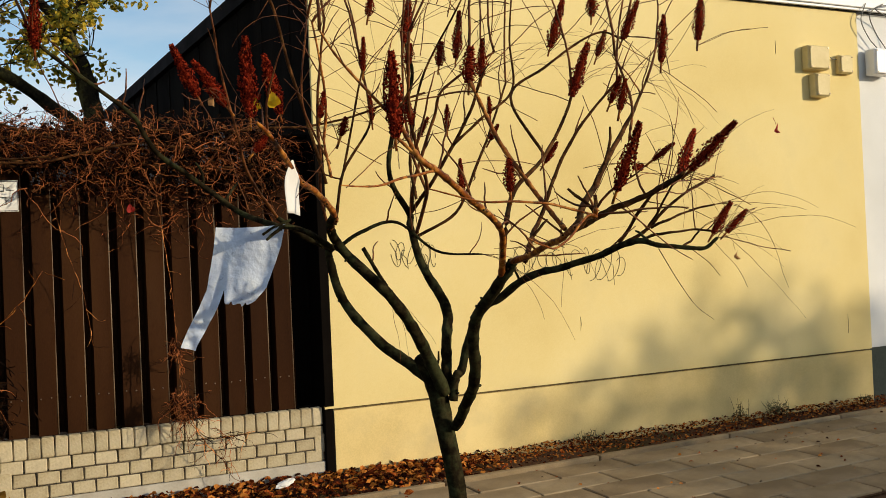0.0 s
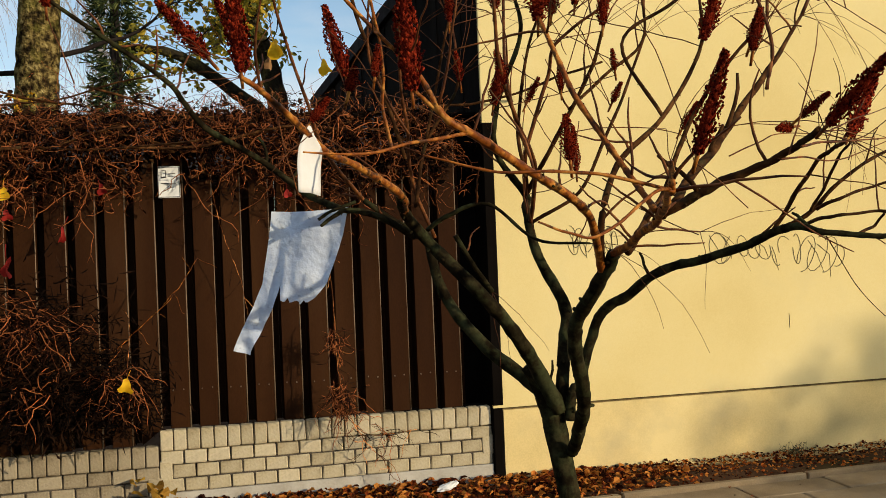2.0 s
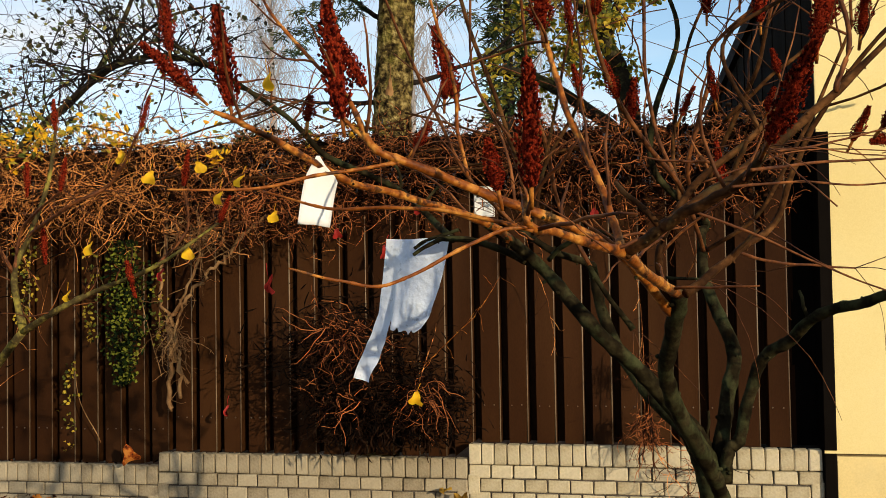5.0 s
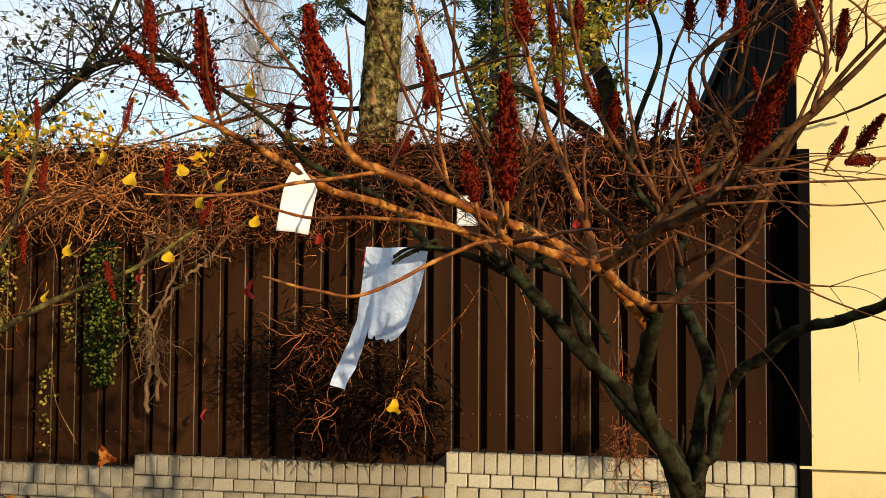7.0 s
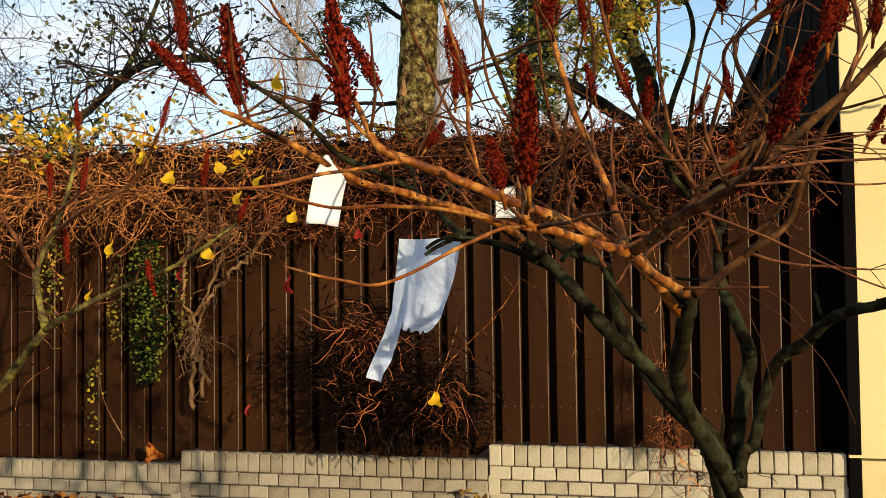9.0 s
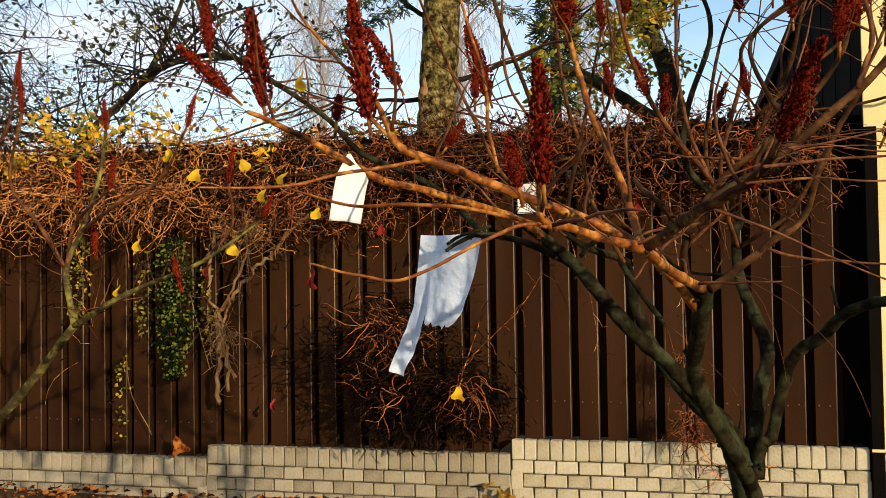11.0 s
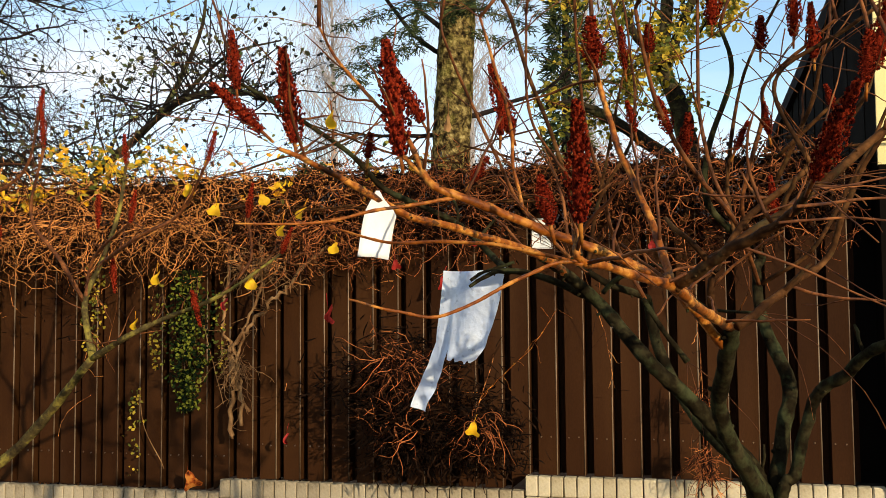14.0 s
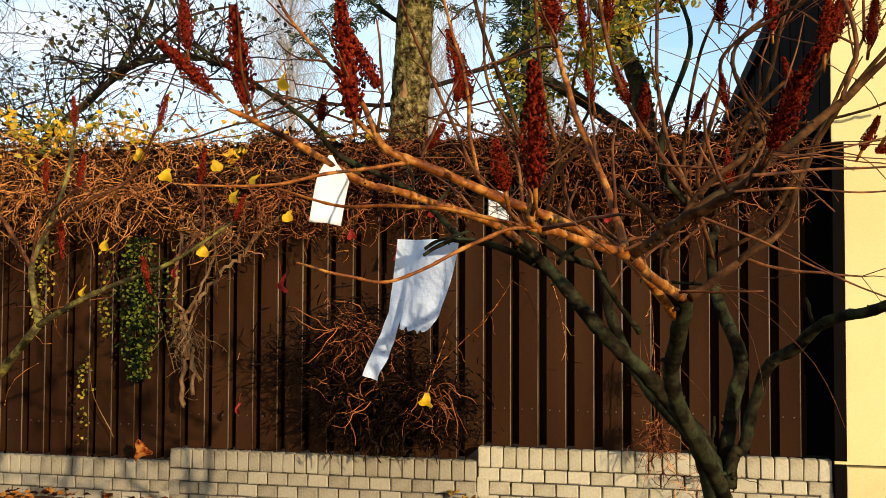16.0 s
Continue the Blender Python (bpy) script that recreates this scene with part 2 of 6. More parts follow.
# ---- mesh helpers ----
def finish(name, bm, mat, parent=None, label="", smooth=False):
    me = bpy.data.meshes.new(name)
    bm.to_mesh(me)
    bm.free()
    if smooth:
        me.shade_smooth()
    me.materials.append(mat)
    ob = new(name, me)
    if parent is not None:
        ob.parent = parent
    if label:
        ob["label"] = label
    return ob


def part(name, bm, mat, parent, label="", smooth=False):
    return finish(name, bm, mat, parent, label, smooth)


def from_lists(name, verts, faces, mat, parent=None, label="", smooth=False):
    me = bpy.data.meshes.new(name)
    me.from_pydata(verts, [], faces)
    if smooth:
        me.shade_smooth()
    me.materials.append(mat)
    ob = new(name, me)
    if parent is not None:
        ob.parent = parent
    if label:
        ob["label"] = label
    return ob


def empty(name, label, category, group="", kind="", at=(0, 0, 0)):
    ob = tagged(new(name), label, category, group, kind)
    ob.location = at
    return ob


def add_box(bm, lo, hi, bevel=0.0):
    r = bmesh.ops.create_cube(bm, size=1.0)
    for v in r["verts"]:
        v.co = Vector([(l + h) / 2 + c * (h - l) for l, h, c in zip(lo, hi, v.co)])
    if bevel:
        edges = list({e for v in r["verts"] for e in v.link_edges})
        bmesh.ops.bevel(bm, geom=edges, offset=bevel, segments=1, affect="EDGES", profile=0.5)


class Tubes:
    """Collects many tapered tubes in one mesh."""

    def __init__(self):
        self.v, self.f = [], []

    def add(self, pts, radii, sides=4, wobble=0.0, rng=None):
        pts = [Vector(p) for p in pts]
        base, n = len(self.v), len(pts)
        up = Vector((0.31, 0.17, 0.94))
        for i, p in enumerate(pts):
            d = (pts[min(i + 1, n - 1)] - pts[max(i - 1, 0)]).normalized()
            a = d.cross(up)
            if a.length < 1e-3:
                a = d.cross(Vector((1, 0, 0)))
            a.normalize()
            b = d.cross(a)
            for k in range(sides):
                w = 2 * math.pi * k / sides
                r = radii[i] * (1 + (rng.uniform(-wobble, wobble) if rng else 0))
                self.v.append(p + a * (r * math.cos(w)) + b * (r * math.sin(w)))
        for i in range(n - 1):
            for k in range(sides):
                k2 = (k + 1) % sides
                self.f.append((base + i * sides + k, base + i * sides + k2, base + (i + 1) * sides + k2, base + (i + 1) * sides + k))
        self.f.append(tuple(base + k for k in range(sides))[::-1])
        self.f.append(tuple(base + (n - 1) * sides + k for k in range(sides)))

    def leaf(self, at, d, n, length, width, fold=0.25):
        """A small pointed leaf with a folded midrib."""
        d, n = Vector(d).normalized(), Vector(n)
        s = d.cross(n)
        if s.length < 1e-4:
            s = d.cross(Vector((0.3, 0.9, 0.2)))
        s.normalize()
        n = s.cross(d)
        b = len(self.v)
        at = Vector(at)
        self.v += [at, at + d * length * 0.38 + s * width * 0.5 + n * width * fold, at + d * length * 0.8 + s * width * 0.34 + n * width * fold * 0.6,
                   at + d * length - n * length * 0.12, at + d * length * 0.8 - s * width * 0.34 + n * width * fold * 0.6,
                   at + d * length * 0.38 - s * width * 0.5 + n * width * fold, at + d * length * 0.5]
        self.f += [(b, b + 1, b + 6), (b + 1, b + 2, b + 6), (b + 2, b + 3, b + 6), (b + 3, b + 4, b + 6), (b + 4, b + 5, b + 6), (b + 5, b, b + 6)]

    def make(self, name, mat, parent=None, label="", smooth=True):
        return from_lists(name, self.v, self.f, mat, parent, label, smooth)


def spline(pts, steps):
    """Catmull-Rom through control points of any dimension."""
    p = [np.array(q, float) for q in pts]
    p = [2 * p[0] - p[1]] + p + [2 * p[-1] - p[-2]]
    out = []
    for i in range(1, len(p) - 2):
        for k in range(steps):
            t = k / steps
            a, b, c, d = p[i - 1], p[i], p[i + 1], p[i + 2]
            out.append(0.5 * ((2 * b) + (c - a) * t + (2 * a - 5 * b + 4 * c - d) * t * t + (3 * b - a - 3 * c + d) * t ** 3))
    out.append(p[-2])
    return out


def rand_dir(rng, z=(-1, 1)):
    a, h = rng.uniform(0, 2 * math.pi), rng.uniform(*z)
    q = math.sqrt(max(0.0, 1 - h * h))
    return Vector((q * math.cos(a), q * math.sin(a), h))


def wander(rng, start, d, length, n, bend=0.35, pull=(0, 0, 0)):
    """A crooked line of n steps."""
    p, d, out = Vector(start), Vector(d).normalized(), [Vector(start)]
    for _ in range(n):
        d = (d + rand_dir(rng) * bend + Vector(pull)).normalized()
        p = p + d * (length / n)
        out.append(p.copy())
    return out


# ---- ground ----
def ground_z(x, y=0.0):
    return -0.05 - 0.012 * max(-7.0, min(x, 0.0)) + 0.05 * max(-2.2, min(y, 0.0))


def ground_sheet():
    xs = [-900, -200, -60, -25, -12] + [-9 + 0.5 * i for i in range(49)] + [18, 30, 60, 200, 900]
    ys = [-900, -200, -60, -25, -12] + [-8 + 0.5 * i for i in range(24)] + [6, 10, 20, 60, 200, 900]
    v, f = [], []
    for y in ys:
        for x in xs:
            near = abs(x) < 9 and -8 < y < 4
            v.append((x, y, ground_z(x, y) + (noise.noise((x * 0.9, y * 0.9, 0)) * 0.012 - 0.02 if near else -0.02)))
    w = len(xs)
    for j in range(len(ys) - 1):
        for i in range(w - 1):
            f.append((j * w + i, j * w + i + 1, (j + 1) * w + i + 1, (j + 1) * w + i))
    ob = from_lists("ground", v, f, M_SOIL, smooth=True)
    tagged(ob, "bare brown soil with patches of short grass", "ground", kind="structure")


ground_sheet()


# ---- yellow house ----
def prism(name, pts_xy, z0, z1, mat, parent=None, label=""):
    bm = bmesh.new()
    lower = [bm.verts.new((x, y, z0)) for x, y in pts_xy]
    upper = [bm.verts.new((x, y, z1)) for x, y in pts_xy]
    bm.faces.new(lower[::-1])
    bm.faces.new(upper)
    for i in range(len(lower)):
        j = (i + 1) % len(lower)
        bm.faces.new((lower[i], lower[j], upper[j], upper[i]))
    bmesh.ops.recalc_face_normals(bm, faces=bm.faces)
    return finish(name, bm, mat, parent, label)


def house():
    h = empty("yellow_house", "low house with yellow rendered street wall and dark roof", "house")
    # street wall above the plinth, a few millimetres proud of it
    prism("street_wall", [(-0.06, -0.035), (5.03, -0.035), (5.03, 0.26), (0.21, 0.26), (0.21, -0.010), (-0.06, -0.010)], 0.396, 3.36, M_YELLOW, h, "yellow rendered wall")
    prism("plinth", [(0.004, -0.030), (5.03, -0.030), (5.03, 0.24), (0.004, 0.24)], -0.2, 0.380, M_PLINTH, h, "paler stained plinth")
    # recessed joint, its shadow put into a darker colour
    prism("groove", [(0.004, -0.008), (5.03, -0.008), (5.03, 0.22), (0.004, 0.22)], 0.380, 0.396, M_GROOVE, h, "dark joint over the plinth")
    prism("next_wall", [(5.035, -0.01), (9.5, -0.01), (9.5, 0.26), (5.035, 0.26)], 0.40, 3.36, M_GREYWALL, h, "pale grey rendered wall")
    prism("next_plinth", [(5.04, 0.005), (9.5, 0.005), (9.5, 0.25), (5.04, 0.25)], -0.2, 0.396, M_DARKPLINTH, h, "dark green plinth")
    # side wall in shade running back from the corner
    prism("side_wall", [(-0.059, -0.005), (0.2, -0.005), (0.10, 7.6), (-0.155, 7.6)], -0.1, 3.39, M_DARKWALL, h, "near-black side wall")
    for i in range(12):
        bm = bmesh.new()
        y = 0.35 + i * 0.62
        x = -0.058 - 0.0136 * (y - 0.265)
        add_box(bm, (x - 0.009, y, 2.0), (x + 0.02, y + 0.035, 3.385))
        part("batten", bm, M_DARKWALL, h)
    bm = bmesh.new()
    v = []
    for z in (3.40, 3.53):
        v.append([bm.verts.new((x, y, z)) for x, y in [(-0.085, 0.02), (9.6, 0.02), (9.6, 7.8), (-0.225, 7.8)]])
    bm.faces.new(v[0][::-1])
    bm.faces.new(v[1])
    for i in range(4):
        j = (i + 1) % 4
        bm.faces.new((v[0][i], v[0][j], v[1][j], v[1][i]))
    bmesh.ops.recalc_face_normals(bm, faces=bm.faces)
    part("roof", bm, M_ROOF, h, "dark felt roof with overhanging eave")
    # eave over the street: white metal fascia with a dark lower edge
    bm = bmesh.new()
    add_box(bm, (-0.02, -0.065, 3.372), (9.5, 0.26, 3.395), 0.004)
    add_box(bm, (-0.02, -0.080, 3.397), (9.5, 0.018, 3.56), 0.006)
    part("fascia", bm, M_FASCIA, h, "white metal eave board")
    t = Tubes()
    t.add([(0.9, -0.055, 3.364), (5.0, -0.055, 3.364), (9.5, -0.055, 3.364)], [0.004, 0.004, 0.004], 8)
    t.make("edge_trim", M_CAP, h)
    # graffiti tags
    rng = random.Random(11)
    for name, x0, x1, z0, z1, loops in (("graffiti", 0.47, 0.80, 1.27, 1.53, 8), ("graffiti", 1.45, 2.40, 1.20, 1.45, 12)):
        t = Tubes()
        drop = 0.10 if loops > 8 else 0.02
        for k in range(loops):
            u = (k + 0.5) / loops
            cx, cz = x0 + (x1 - x0) * u + rng.uniform(-0.01, 0.01), z0 + (z1 - z0) * rng.uniform(0.35, 0.6) - drop * u
            hw, hh = (x1 - x0) / loops * rng.uniform(0.35, 0.9), (z1 - z0) * rng.uniform(0.22, 0.5)
            a0, turn, tilt = rng.uniform(0, 6.28), rng.uniform(2.2, 6.6), rng.uniform(-0.3, 0.5)
            line = []
            for q in range(13):
                a = a0 + turn * q / 12
                line.append((cx + hw * math.cos(a) + tilt * hh * math.sin(a), -0.036, cz + hh * math.sin(a)))
            t.add(line, [0.0026] * 13, 4)
            if rng.random() < 0.6:
                t.add([(cx - hw, -0.036, cz + hh * rng.uniform(0.2, 1.1)), (cx + rng.uniform(-0.3, 0.3) * hw, -0.036, cz), (cx + hw * rng.uniform(0.2, 1), -0.036, cz - hh * rng.uniform(0.6, 1.5))], [0.0026, 0.0024, 0.0018], 4)
        tagged(t.make(name, M_SPRAY, h, "thin sprayed scribble"), kind="stuff")
    t = Tubes()
    for x, z0, z1 in ((1.97, 0.77, 0.87), (4.75, 0.55, 0.72), (1.2, 2.85, 2.96), (4.05, 2.94, 3.06)):
        t.add([(x, -0.0365, z1), (x + 0.004, -0.0365, (z0 + z1) / 2), (x - 0.003, -0.0365, z0)], [0.0015, 0.002, 0.001], 4)
    tagged(t.make("hairline_crack", M_GROOVE, h), kind="stuff")
    return h


house()


# ---- brick wall under the fence ----
# sections: x from, x to, top
SECTIONS = [(-2.014, -0.064, 0.408), (-3.964, -2.019, 0.322), (-5.914, -3.969, 0.241), (-7.864, -5.919, 0.16)]


def brick_mesh(name, sx, sy, sz, rng):
    bm = bmesh.new()
    add_box(bm, (-sx / 2, -sy / 2, -sz / 2), (sx / 2, sy / 2, sz / 2), 0.005)
    for v in bm.verts:
        v.co += Vector((rng.uniform(-1, 1), rng.uniform(-1, 1), rng.uniform(-1, 1))) * 0.0018
    me = bpy.data.meshes.new(name)
    bm.to_mesh(me)
    bm.free()
    me.materials.append(M_BRICK)
    return me


def brick_wall():
    rng = random.Random(4)
    wall = empty("wall_brick", "low garden wall of whitish sand-lime bricks with dark joints", "wall", kind="structure")
    heads = [brick_mesh("brick", 0.1225, 0.06, 0.0705, rng) for _ in range(5)]
    tops = [brick_mesh("brick", 0.0690, 0.06, 0.1145, rng) for _ in range(5)]
    old_heads, old_tops = [m.copy() for m in heads], [m.copy() for m in tops]
    for m in old_heads + old_tops:
        m.materials[0] = M_BRICKOLD
    bm = bmesh.new()
    for x0, x1, top in SECTIONS:
        add_box(bm, (x0 + 0.004, 0.010, -0.1), (x1 - 0.004, 0.28, top - 0.007))
    part("mortar", bm, M_MORTAR, wall, "dark recessed mortar core")
    bm = bmesh.new()
    for x0, x1, top in SECTIONS:
        add_box(bm, (x0, -0.014, -0.12), (x1, 0.03, max(top - 0.352, -0.02)), 0.004)
    part("footing", bm, M_CONCRETE, wall, "rough concrete footing")

    def put(mesh, x, z):
        b = new("brick", mesh)
        b.parent = wall
        b.location = (x, 0.029 + rng.uniform(-0.0025, 0.0025), z)
        b.rotation_euler = (rng.uniform(-0.012, 0.012), rng.uniform(-0.012, 0.012), rng.uniform(-0.015, 0.015))

    for x0, x1, top in SECTIONS:
        n = 26
        step = (x1 - x0) / n
        for i in range(n):
            put(rng.choice(tops if x0 > -2.1 else old_tops), x0 + (i + 0.5) * step, top - 0.058)
        for row in range(3):
            z = top - 0.118 - 0.0785 * row - 0.038
            if z < -0.02:
                break
            m = 15
            st = (x1 - x0) / m
            for i in range(m - row % 2):
                put(rng.choice(heads if x0 > -2.1 else old_heads), x0 + (i + 0.5 + 0.5 * (row % 2)) * st, z)
            if row % 2:
                half = [o for o in (x0 + 0.03, x1 - 0.03)]
                for x in half:
                    put((tops if x0 > -2.1 else old_tops)[0], x, z)
                    wall.children[-1].scale = (0.85, 1, 0.59)


# ---- corrugated fence ----
def fence():
    f = empty("fence", "tall fence of dark brown trapezoid sheet metal on a brick wall", "fence", kind="structure")
    y_front, y_back = 0.115, 0.205
    lows = [(-2.017, 0.402), (-3.967, 0.316), (-5.917, 0.235), (-99.0, 0.154)]
    ribs = [-0.170 - 0.1625 * k for k in range(52)]
    def low_edge(px):
        return next(z for xx, z in lows if px > xx)

    for k in range(0, len(ribs) - 1, 7):
        bm = bmesh.new()
        prof = []
        run = ribs[k:k + 8]
        for a, b in zip(run, run[1:]):
            w = (a - b) / 0.152
            prof += [(a, y_back), (a - 0.034 * w, y_back), (a - 0.042 * w, y_front), (a - 0.144 * w, y_front)]
        prof.append((run[-1] + 0.0004, y_back))

        back = []
        for zz in (0.0, 1.0, 1.6, 2.19):
            back.append([bm.verts.new((px, py + 0.002 * math.sin(px * 7 + zz * 3), zz or low_edge(px))) for px, py in prof])
        for r in range(3):
            for i in range(len(prof) - 1):
                bm.faces.new((back[r][i], back[r][i + 1], back[r + 1][i + 1], back[r + 1][i]))
        bmesh.ops.recalc_face_normals(bm, faces=bm.faces)
        ob = part("panel", bm, M_SHEET, f)
        so = ob.modifiers.new("thickness", "SOLIDIFY")
        so.thickness = 0.0015
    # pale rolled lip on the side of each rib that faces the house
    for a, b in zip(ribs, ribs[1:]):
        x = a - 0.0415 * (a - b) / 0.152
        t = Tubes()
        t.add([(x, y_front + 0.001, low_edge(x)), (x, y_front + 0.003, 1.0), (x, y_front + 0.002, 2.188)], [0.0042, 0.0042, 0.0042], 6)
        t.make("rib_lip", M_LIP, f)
    bm = bmesh.new()
    rng = random.Random(9)
    for a, b in zip(ribs, ribs[1:]):
        cx = a - 0.64 * (a - b)
        for dx in (-0.032, 0.026):
            z = 0.62 + rng.uniform(-0.004, 0.004) - 0.09 * (cx < -2.01) - 0.08 * (cx < -3.96)
            r = bmesh.ops.create_cone(bm, cap_ends=True, segments=6, radius1=0.005, radius2=0.004, depth=0.006)
            for v in r["verts"]:
                v.co = Vector((cx + dx + v.co.x, y_front - 0.003 + v.co.z, z + v.co.y))
    ob = part("screw_row", bm, M_SCREW, f)
    ob["kind"] = "stuff"
    # cap rail, back rails and end post at the house corner
    bm = bmesh.new()
    add_box(bm, (-8.6, 0.095, 2.19), (-0.06, 0.225, 2.215), 0.004)
    part("cap_rail", bm, M_CAP, f)
    bm = bmesh.new()
    for z in (0.9, 1.93):
        add_box(bm, (-8.6, 0.215, z), (-0.07, 0.25, z + 0.05))
    part("back_rail", bm, M_CAP, f)
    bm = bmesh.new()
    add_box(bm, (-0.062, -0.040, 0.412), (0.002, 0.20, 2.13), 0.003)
    # near-black sheet added behind the gap, in place of its deep shade
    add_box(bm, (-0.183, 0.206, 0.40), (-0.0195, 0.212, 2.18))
    part("end_post", bm, M_CAP, f, "dark post against the house corner, with a sheet added to blacken the gap")
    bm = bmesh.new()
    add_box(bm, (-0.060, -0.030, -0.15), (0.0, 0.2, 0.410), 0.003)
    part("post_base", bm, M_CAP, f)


fence()


# ---- pavement ----
def kerb_y(x):
    return -0.60 + 0.037 * x


def pavement():
    rng = random.Random(7)
    p = empty("pavement", "footpath of worn grey-brown concrete slabs", "pavement", kind="structure")
    ang = math.atan(0.037)
    slabs = []
    for k in range(4):
        bm = bmesh.new()
        add_box(bm, (-0.294, -0.120, -0.03), (0.294, 0.120, 0.0), 0.006)
        for v in bm.verts:
            v.co += Vector((rng.uniform(-1, 1), rng.uniform(-1, 1), rng.uniform(-1, 0.5))) * 0.002
        me = bpy.data.meshes.new("slab")
        bm.to_mesh(me)
        bm.free()
        me.materials.append(M_SLAB)
        slabs.append(me)
    for row in range(6):
        for i in range(30):
            x = -7.5 + i * 0.6 + 0.3 * (row % 2)
            y = kerb_y(x) - 0.055 - 0.125 - row * 0.25
            s = new("slab", rng.choice(slabs))
            s.parent = p
            s.location = (x, y, ground_z(x, y) + 0.012 + rng.uniform(-0.003, 0.003))
            s.rotation_euler = (0.05 + rng.uniform(-0.008, 0.008), 0.012 * (x < 0) + rng.uniform(-0.006, 0.006), ang)
    me = bpy.data.meshes.new("kerb_stone")
    bm = bmesh.new()
    add_box(bm, (-0.594, -0.025, -0.1), (0.594, 0.025, 0.03), 0.006)
    bm.to_mesh(me)
    bm.free()
    me.materials.append(M_SLAB)
    for i in range(15):
        x = -7.3 + i * 1.2
        s = new("kerb_stone", me)
        s.parent = p
        s.location = (x, kerb_y(x) - 0.027, ground_z(x, kerb_y(x)) + 0.006)
        s.rotation_euler = (0, 0.012 * (x < 0), ang)
    bm = bmesh.new()
    for x0, x1 in ((-8, 0), (0, 6), (6, 10)):
        vs = [bm.verts.new((x, kerb_y(x) + dy, ground_z(x, kerb_y(x) + dy) - 0.004)) for x, dy in ((x0, -0.03), (x1, -0.03), (x1, -1.57), (x0, -1.57))]
        bm.faces.new(vs[::-1])
    part("bedding", bm, M_SOIL, p)


pavement()


